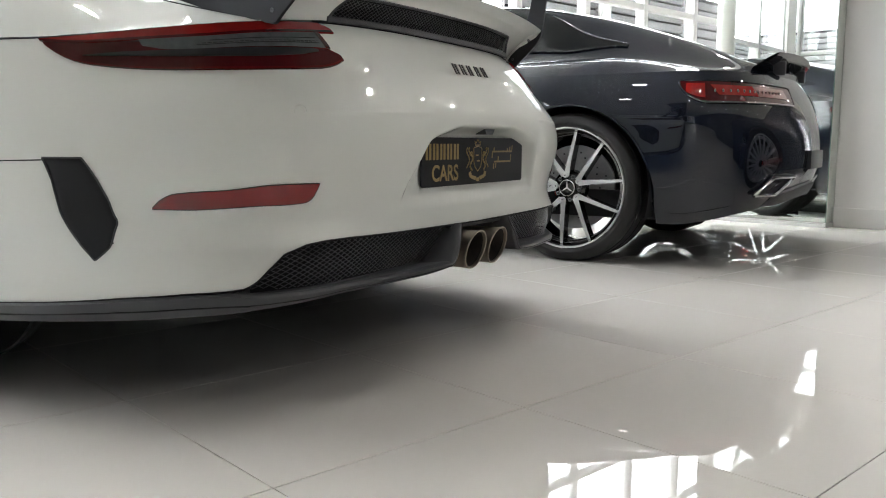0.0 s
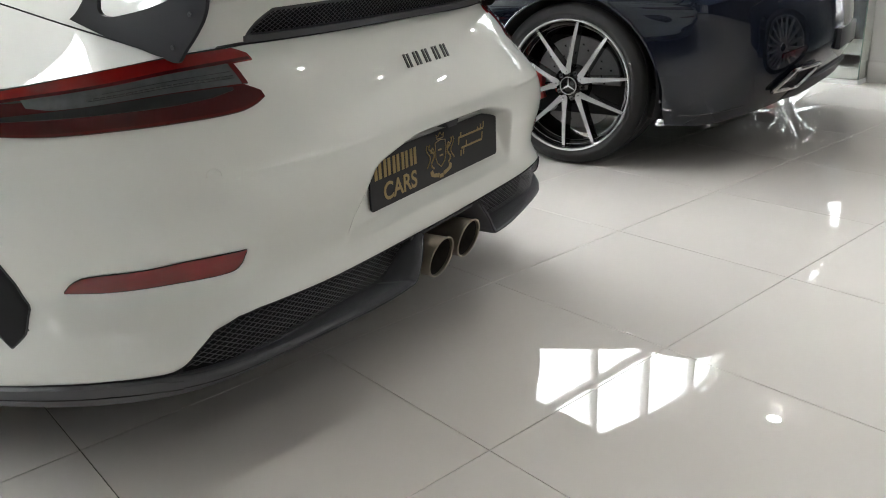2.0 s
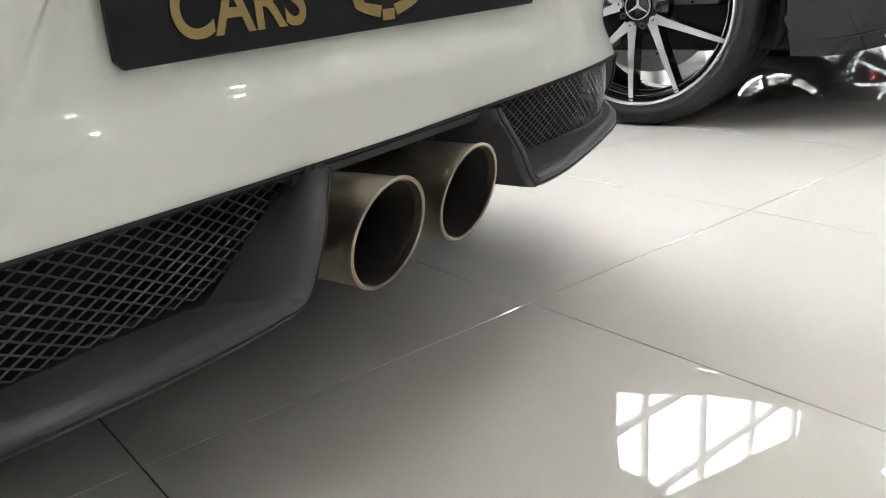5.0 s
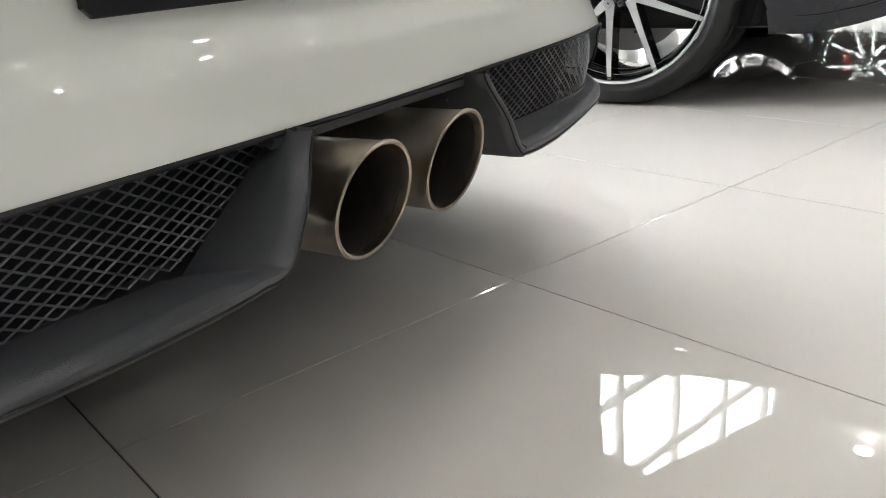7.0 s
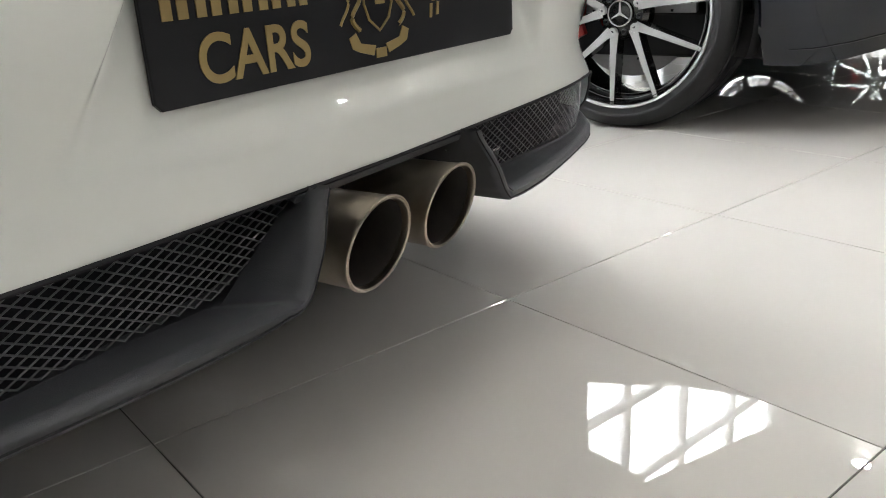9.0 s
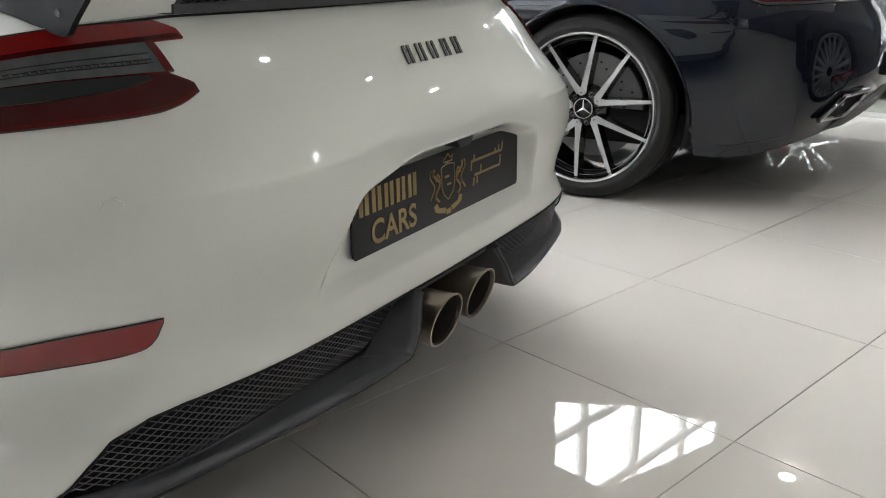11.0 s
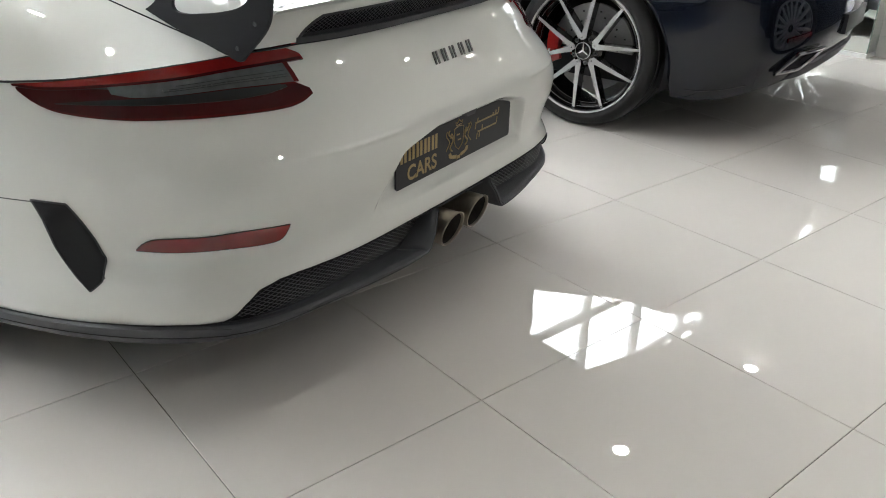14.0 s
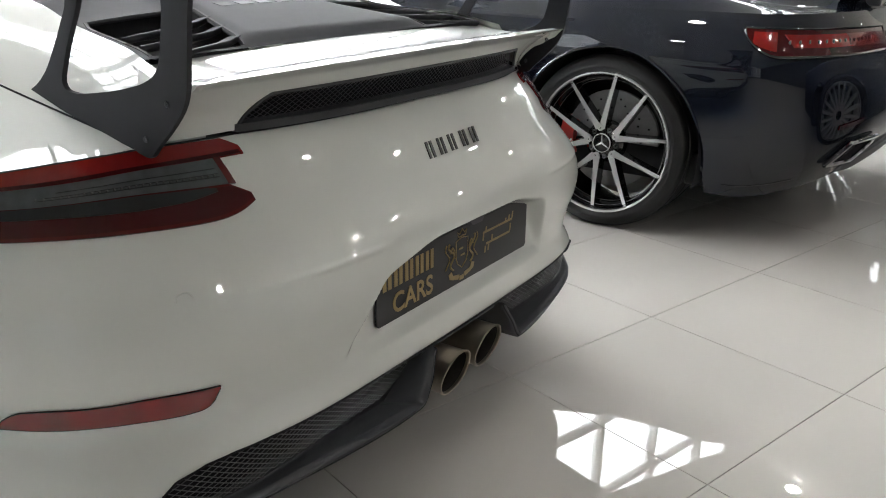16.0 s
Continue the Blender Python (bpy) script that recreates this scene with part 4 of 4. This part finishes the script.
            ctrl_ = start.lerp(inner, .5) + Vector((0, .016, -.006 * (1 - turn)))
            return start * (1 - t) ** 2 + ctrl_ * 2 * t * (1 - t) + inner * t * t
        v, f = grid(frame_at, range(len(rows)), range(15), flip=False)
        v, f = side_sheet(v, f, s)
        make("frame", v, f, M_PLASTIC, dif, "moulded grey frame round the mesh", sharp=65)
        v, f = rods([[frame_at(i, 3) * .5 + frame_at(i, 2) * .5 + Vector((0, -.0005, 0)) for i in range(len(rows))]], .0011, 4)
        v, f = side_sheet(v, f, s)
        make("frame_seam", v, f, M_VOID, dif)
    # bar above the exhaust opening; the dark box behind stands in for a shaded hollow
    v, f = shell(lambda x, k: skin(x, .357 - .008 * k, .004 - .003 * k), lambda x, k: skin(x, .357 - .008 * k, -.05), list(span(-.135, .135, 24)), [0, .3, .7, 1], flip=True)
    make("top_bar", v, f, M_PLASTIC, dif)
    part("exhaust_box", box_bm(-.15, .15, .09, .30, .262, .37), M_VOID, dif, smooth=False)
    v, f = grid(lambda x, y: Vector((x * (.60 + .26 * ease(.2, .8, y)), y, .20 + .05 * (1 - ease(.1, .6, y)))), list(span(-1, 1, 12)), list(span(.16, 3.0, 16)))
    make("underbody", v, f, M_VOID, car)
    for x, y, z in ((-.0700, -.036, .2955), (.0735, -.022, .2905)):
        pipe = new("exhaust_pipe")
        pipe.parent = car
        pipe["label"] = "round brushed steel tailpipe with a rolled rim"
        pipe.matrix_local = Matrix.Translation((x, y, z))
        def raked(rows, steps):
            # rings round the car's length, the mouth cut on a slant so that its top stands further out
            v, f = lathe(rows, steps)
            return [Vector((w.z, w.x - .013 * w.y / .048 * (1 - ease(.02, .12, w.x)), w.y)) for w in v], f
        v, f = raked([(.16, .0462), (.10, .0466), (.012, .0470), (.006, .0474), (.002, .0486), (-.001, .0484), (-.0022, .0468), (-.001, .0448), (.003, .0441), (.007, .0440)], 72)
        make("tip", v, f, M_STEEL, pipe)
        v, f = raked([(.0062, .0434), (.03, .0428), (.15, .042), (.15, .0005)], 72)
        make("bore", v, f, M_SOOT, pipe)
    for s in (-1, 1):
        m = Matrix.Translation((s * .925, 1.12, .365)) @ (Matrix.Identity(4) if s > 0 else Matrix.Rotation(math.pi, 4, "Z"))
        wheel("wheel", car, m, .360, .32, .270, 10, (M_SATIN, M_RIMBLACK), "wide rear wheel with dark satin spokes", twin=False)
        m = Matrix.Translation((s * .90, 3.52, .350)) @ (Matrix.Identity(4) if s > 0 else Matrix.Rotation(math.pi, 4, "Z"))
        wheel("wheel", car, m, .345, .26, .260, 10, (M_SATIN, M_RIMBLACK), "front wheel with dark satin spokes", twin=False)
    # nose, plain and rounded
    def nose(u, a):
        y = 3.2 + 1.25 * u
        w = .84 * (1 - .30 * u ** 3)
        top_z = .98 - .36 * u ** 1.3
        c, sn = math.cos(a), math.sin(a)
        return Vector((w * math.copysign(abs(c) ** .5, c), y, .22 + (top_z - .22) * abs(sn) ** .6))
    v, f = grid(nose, list(span(0, 1, 24)), list(span(0, math.pi, 40)))
    make("nose", v, f, M_WHITE, car)
    return car


white_coupe()


# ---- dark front-engined coupe: local x into the car from its flank, y forward, origin under the rear hub ----
DARK_Z = [.16, .20, .28, .35, .45, .60, .72, .80, .86]
DARK_Y = [-.79, -.822, -.872, -.912, -.942, -.938, -.908, -.872, -.830]


def dark_half(z):
    return .97 - smooth_table(z, [.18, .28, .38, .48, .58, .66, .74, .80, .86], [.102, .064, .038, .019, .006, .0, .014, .042, .085])


def dark_rear(q, z):
    y = smooth_table(z, DARK_Z, DARK_Y)
    return y + (-.43 - y) * (1 - max(1 - min(abs(q), 1) ** 1.6, 0) ** .3)


def dark_skin(q, z, off=0.0):
    e = 2e-3 if abs(q) < .99 else 4e-4
    def p(a, b):
        return Vector((.97 - dark_half(b) * a, dark_rear(a, b), b))
    o = p(q, z)
    n = (p(q + e, z) - p(q - e, z)).cross(p(q, z + e) - p(q, z - e)).normalized()
    if n.y > 0 and abs(n.y) > .2 or (abs(n.y) <= .2 and n.x * (q) > 0):
        n = -n
    return o + off * n


ALONG = [0, .165, .30, .50, .70, .80, .84, .87, .90, .92, .94, .96, .975, .987, .995, 1]
ALONG_TO = [0, .245, .38, .577, .77, .872, .911, .935, .9565, .9691, .9802, .9895, .995, .9983, .9996, 1]


def on_tail(q, z, off=0.0):
    """A place on the tail, with q spread evenly round the tightly curved corner."""
    return dark_skin(math.copysign(lerp_table(abs(q), ALONG, ALONG_TO), q), z, off)


def dark_hem(q):
    """The bottom edge of the dark car's bumper."""
    return lerp_table(abs(q), [0, .245, .39, .577, .81, .92, .975, 1.0], [.307, .292, .278, .263, .240, .222, .208, .195])


DARK_ROOF_Y = [-.830, -.80, -.755, -.635, -.485, -.235, .065, .465, 1.015, 1.715, 2.2, 3.0]
DARK_ROOF_Z = [.885, .893, .905, .948, 1.012, 1.102, 1.190, 1.268, 1.288, 1.18, .99, .86]


def dark_deck(y, s):
    """Upper body: s from the left shoulder (0) over the middle (1) to the right shoulder (2)."""
    k = s if s <= 1 else 2 - s
    t = min(max((y + .830) / .40, 0), 1)
    q = (1 - (1 - t) ** (1 / .3)) ** (1 / 1.6)
    w = max(dark_half(.86) * q, .02)
    zc = smooth_table(y, DARK_ROOF_Y, DARK_ROOF_Z)
    hip = .075 * ease(-.75, -.1, y) * (1 - .5 * ease(.6, 1.4, y))
    z = .86 + hip * math.sin(math.pi * .5 * min(k / .13, 1)) + (zc - .86 - hip) * ease(.17, .56, k) ** .85
    x = w * (1 - k)
    return Vector((.97 - (x if s <= 1 else -x), y, z))


def dark_coupe():
    car = thing("sports_car", "glossy blue-black coupe with raised rear spoiler on tiled floor", "car", pose(1.725, .468, 0, 0, 0, -1))
    qs = [(1 - w ** (1 / .3)) ** .625 for w in span(0, .9, 45)] + list(span(.45, 0, 20))
    qs = [-q for q in qs] + qs[-2::-1]
    v, f = grid(lambda q, k: dark_skin(q, dark_hem(q) + (.86 - dark_hem(q)) * k), qs, list(span(0, 1, 80)))
    v, f = without_arch(v, f, -.06, .20, .350, lambda p: abs(p.x - .97) > .85)
    make("body", v, f, M_DARK, car, "glossy blue-black rear body", sharp=0)
    for s in (1, -1):
        def flank(y, k):
            z = .195 + .665 * k
            y0 = dark_rear(1, z)
            t = (y + .425) / 3.365
            return Vector((.97 - s * dark_half(z), y0 + (2.94 - y0) * t, z))
        v, f = grid(flank, list(span(-.425, .50, 150)) + list(span(.52, 2.94, 90)), list(span(0, 1, 70)), flip=s < 0)
        v, f = without_arch(v, f, -.012, .335, .388, lambda p: True)
        v, f = without_arch(v, f, -.06, .20, .350, lambda p: True)
        v, f = without_arch(v, f, 2.63, .335, .375, lambda p: True)
        make("flank", v, f, M_DARK, car, sharp=0)
        # rolled arch lip
        arc = [Vector((.97 - s * (dark_half(max(.335 + .388 * math.sin(a), .2)) + .0005), -.012 + .388 * math.cos(a), .335 + .388 * math.sin(a))) for a in span(radians(-10), radians(165), 60)]
        v, f = rods([arc], .005, 6)
        make("arch_lip", v, f, M_DARK, car)
        v, f = grid(lambda a, k: Vector((.97 - s * (.955 - .45 * k), -.012 + .386 * math.cos(a), .335 + .386 * math.sin(a))), list(span(radians(-25), radians(197), 40)), [0, .5, 1])
        make("arch_liner", v, f, M_VOID, car)
    ys = [-.830 + .830 * t ** 1.5 for t in span(0, 1, 60)] + list(span(.03, 3.0, 70))
    v, f = grid(dark_deck, ys, list(span(0, 2, 90)))
    make("upper_body", v, f, M_DARK, car, sharp=0)
    up = Vector((0, 0, .004))
    # side windows and the sloping rear window
    for s in (1, -1):
        def pane(y, k):
            t = (y + .16) / 1.9
            lo = .27 + .05 * (1 - ease(0, .16, t))
            hi = lo + .004 + (.50 - lo) * ease(-.06, .34, t)
            a = lo + (hi - lo) * k
            p = dark_deck(y, a if s > 0 else 2 - a)
            return p + Vector((-s * .004, 0, .003))
        v, f = grid(pane, list(span(-.16, 1.74, 50)), list(span(0, 1, 10)))
        make("side_window", v, f, M_GLASSDK, car, "dark tinted side window")
        edge = [pane(y, 0) for y in span(-.16, 1.7, 40)]
        v, f = rods([edge, [pane(y, 1) for y in span(-.16, 1.7, 40)]], .004, 5)
        make("window_trim", v, f, M_RIMBLACK, car)
    v, f = grid(lambda y, s: dark_deck(y, s) + up, list(span(-.745, -.06, 30)), list(span(.60, 1.40, 30)))
    make("rear_window", v, f, M_GLASSDK, car, "sloping dark rear window")
    v, f = grid(lambda y, s: dark_deck(y, s) + up, list(span(1.35, 2.2, 20)), list(span(.55, 1.45, 30)))
    make("windscreen", v, f, M_GLASSDK, car, "dark windscreen")
    # slim tail lamps
    for s in (1, -1):
        lamp = new("tail_light")
        lamp.parent = car
        lamp["label"] = "slim red tail lamp with glowing inner band"
        def lens(off, lo, hi, taper):
            def at(q, k):
                t = (.987 - q) / .72
                a = lo + (.93 * (hi - lo)) * (1 - math.sqrt(1 - min(max(1 - t / .10, 0), 1) ** 2)) * taper
                b = hi - .012 * t
                return on_tail(s * q, a + (b - a) * k, off)
            return at
        v, f = shell(lens(.006, .722, .812, 1), lens(-.006, .722, .812, 1), [.987 - .687 * k * k for k in span(0, 1, 80)], list(span(0, 1, 8)), flip=s < 0)
        make("lens", v, f, M_REDDARK, lamp, "dark red glossy lens")
        v, f = shell(lens(.009, .738, .800, 1), lens(.004, .738, .800, 1), list(span(.975, .925, 20)), list(span(0, 1, 5)), flip=s < 0)
        make("red_corner", v, f, M_RED, lamp, "bright red outer segment")
        def inner(off):
            return lambda q, k: on_tail(s * (q - .030 * (1 - k)), .752 + .042 * k - .012 * (.987 - q), off)
        v, f = shell(inner(.0085), inner(.004), list(span(.905, .40, 50)), list(span(0, 1, 5)), flip=s < 0)
        make("red_band", v, f, M_RED, lamp, "bright red light band")
        ring = [lens(.006, .722, .812, 1)(.987 - .687 * k * k, 0) for k in span(0, 1, 70)] + [lens(.006, .722, .812, 1)(q, 1) for q in span(.30, .987, 40)]
        v, f = rods([ring + ring[:1]], .004, 5)
        make("lamp_rim", v, f, M_RIMBLACK, lamp)
        for k in range(14):
            q = .89 - .033 * k
            p = on_tail(s * q, .768, .0095)
            bm = box_bm(-.004, .004, -.003, .003, -.006, .006, .002)
            bmesh.ops.translate(bm, vec=p, verts=bm.verts[:])
            part("diode", bm, M_BADGE, lamp)
        # bumper reflector, tailpipe and black lower skirt
        v, f = shell(lambda q, k: on_tail(s * q, .458 + .016 * k + .08 * (.67 - q), .004), lambda q, k: on_tail(s * q, .458 + .016 * k + .08 * (.67 - q), -.004), list(span(.67, .50, 20)), [0, .5, 1], flip=s < 0)
        make("reflector", v, f, M_REDDARK, car, "thin dark red bumper reflector")
        # crease low along the bumper
        v, f = rods([[on_tail(s * q, dark_hem(lerp_table(q, ALONG, ALONG_TO)) + .047, .0006) for q in span(.995, .80, 30)]], .0016, 4)
        make("bumper_crease", v, f, M_RIMBLACK, car)
        def valance(off):
            def at(q, k):
                e = ease(.56, .40, q)
                return on_tail(s * q, dark_hem(lerp_table(q, ALONG, ALONG_TO)) + .004 + (.006 + .050 * e) * k, off * e)
            return at
        v, f = shell(valance(.014), valance(-.03), list(span(.56, 0, 40)), list(span(0, 1, 6)), flip=s < 0)
        make("rear_valance", v, f, M_PLASTIC, car, "black plastic rear valance under the exhaust")
        pipe = new("exhaust_trim")
        pipe.parent = car
        pipe["label"] = "trapezoid chrome exhaust surround"
        corners = [(.690, .330), (.50, .327), (.345, .404), (.575, .404)]
        ring = []
        for (qa, za), (qb, zb) in zip(corners, corners[1:] + corners[:1]):
            ring += [on_tail(s * (qa + (qb - qa) * t), za + (zb - za) * t, .014) for t in span(0, 1, 6)[:-1]]
        v, f = rods([ring + ring[:1]], .0095, 8)
        make("chrome_ring", v, f, M_CHROME, pipe, "polished chrome ring")
        c = sum(ring, Vector()) / len(ring)
        make("bore", [c + Vector((0, .02, 0))] + [p for p in ring], [(0, i + 1, (i + 1) % len(ring) + 1) for i in range(len(ring))], M_VOID, pipe, smooth=False)
        m = Matrix.Translation((.97 - s * .945, 0, .343)) @ (Matrix.Rotation(math.pi, 4, "Z") if s > 0 else Matrix.Identity(4))
        wheel("wheel", car, m, .343, .30, .275, 5, (M_MACHINED, M_RIMBLACK), "rear wheel with paired two-tone spokes and red caliper", caliper=-s)
        m = Matrix.Translation((.97 - s * .93, 2.63, .335)) @ (Matrix.Rotation(math.pi, 4, "Z") if s > 0 else Matrix.Identity(4))
        wheel("wheel", car, m, .335, .26, .268, 5, (M_MACHINED, M_RIMBLACK), "front wheel with paired two-tone spokes", caliper=-s)
    # raised spoiler on two stays
    spoiler = new("spoiler")
    spoiler.parent = car
    spoiler["label"] = "raised glossy black rear spoiler"
    def blade(x, a):
        c = math.cos(a)
        e = abs(x) / .56
        return Vector((.97 + x, -.800 + .05 * e * e - .060 * c, .940 - .02 * e * e + .008 * math.sin(a) + .034 * c))
    v, f = grid(blade, list(span(-.47, .47, 40)), list(span(0, 2 * math.pi, 21)))
    make("blade", v, f, M_DARK, spoiler)
    for x in (-.30, .30):
        part("stay", box_bm(.97 + x - .016, .97 + x + .016, -.825, -.77, .87, .935, .006), M_PLASTIC, spoiler)
    # number plate hollow, plain plate
    part("number_plate", box_bm(.97 - .21, .97 + .21, -.947, -.925, .43, .52, .004), M_PLATE, car, "plain dark plate panel")
    part("underbody", box_bm(.12, 1.82, -.50, 2.8, .205, .34, .03), M_VOID, car)
    part("rear_undertray", box_bm(.34, 1.60, -.72, -.503, .27, .32, .02), M_VOID, car)
    return car


dark_coupe()


# ---- third car at the edge of the floor, with multi-spoke wheels ----
def third_car():
    car = thing("parked_car", "dark glossy car with silver multi-spoke wheels", "car", pose(2.36, -.965, 0, 0, 0, 84))
    # local x out of the flank towards the other cars, y back along the car
    def tub(y0, a):
        y = -y0
        c, s = math.cos(a), math.sin(a)
        u = min(max((y0 + .62) / .6, 0.02), 1) ** .45
        h = 1.0 + .45 * ease(1.2, 1.9, y0) * (1 - ease(3.2, 4.0, y0))
        return Vector((-.93 + .93 * u * math.copysign(abs(c) ** .55, c), y, .24 + (h - .24) * (abs(s) ** .75) * (.75 + .25 * u)))
    v, f = grid(tub, list(span(-.62, 4.0, 130)), list(span(0, math.pi, 60)))
    v, f = without_arch(v, f, 0, .36, .40, lambda p: p.z < .9)
    v, f = without_arch(v, f, -2.85, .36, .40, lambda p: p.z < .9)
    make("body", v, f, M_DARK, car, "dark glossy body shell", sharp=0)
    part("underbody", box_bm(-1.7, -.2, -3.8, .4, .2, .5, .03), M_VOID, car)
    for y in (0, -2.85):
        wheel("wheel", car, Matrix.Translation((.0, y, .36)) @ Matrix.Rotation(radians(30 if y == 0 else 0), 4, "Z"), .36, .25, .275, 18, (M_SILVER, M_SILVER), "silver multi-spoke wheel", twin=False, caliper=0)
        wheel("wheel", car, Matrix.Translation((-1.86, y, .36)) @ Matrix.Rotation(math.pi, 4, "Z"), .36, .25, .275, 18, (M_SILVER, M_SILVER), "silver multi-spoke wheel", twin=False, caliper=0)
    v, f = grid(lambda y, k: tub(y, radians(38 + 26 * k)) + Vector((.006, 0, .004)), list(span(1.5, 3.4, 30)), list(span(0, 1, 8)))
    make("side_window", v, f, M_GLASSDK, car, "dark side window")
    return car


third_car()


# ---- floor tiles, 0.6 m, on the room's grid ----
TILE = .6
ORIGIN = Vector((-.2946, -.2814, 0))
floor = tagged(part("floor", prism_bm([(-7.6, -5.1), (17.3, -5.1), (17.3, 5.1), (-7.6, 5.1)], .05, ROOM @ pose(0, 0, -.0530)), M_GROUT, None, smooth=False), "polished beige porcelain floor tiles with thin dark joints", "floor", kind="structure")


def tile_bm():
    h, c = TILE / 2 - .0012, .0004
    bm = bmesh.new()
    low = [bm.verts.new((x * h, y * h, -.006)) for x, y in ((-1, -1), (1, -1), (1, 1), (-1, 1))]
    mid = [bm.verts.new((x * h, y * h, -c * .8)) for x, y in ((-1, -1), (1, -1), (1, 1), (-1, 1))]
    top = [bm.verts.new((x * (h - c), y * (h - c), 0)) for x, y in ((-1, -1), (1, -1), (1, 1), (-1, 1))]
    bm.faces.new(top)
    for a, b in ((low, mid), (mid, top)):
        for i in range(4):
            j = (i + 1) % 4
            bm.faces.new((a[i], a[j], b[j], b[i]))
    return bm


cells = []
o_u, o_n = ORIGIN.dot(U), ORIGIN.dot(N)
for i in range(-13, 30):
    for j in range(-9, 12):
        u, n = o_u + (i + .5) * TILE, o_n + (j + .5) * TILE
        if -7.6 < u - .3 and u + .3 < 17.3 and -5.1 < n - .3 and n + .3 < 5.1:
            cells.append(((u - 1.4) ** 2 + (n + .2) ** 2, u, n))
cells.sort()
first = part("tile", tile_bm(), M_TILE, floor, smooth=False)
tile_mesh = first.data
first.matrix_world = ROOM @ pose(cells[0][1], cells[0][2], 0)
for _, u, n in cells[1:290]:
    ob = new("tile", tile_mesh)
    ob.parent = floor
    ob.matrix_world = ROOM @ pose(u, n, 0)
verts, faces = [], []
src_v, src_f = [v.co.copy() for v in tile_mesh.vertices], [tuple(p.vertices) for p in tile_mesh.polygons]
for _, u, n in cells[290:]:
    k = len(verts)
    verts += [ROOM @ (v + Vector((u, n, 0))) for v in src_v]
    faces += [tuple(i + k for i in q) for q in src_f]
tagged(make("far_tiles", verts, faces, M_TILE, floor, smooth=False), kind="stuff")
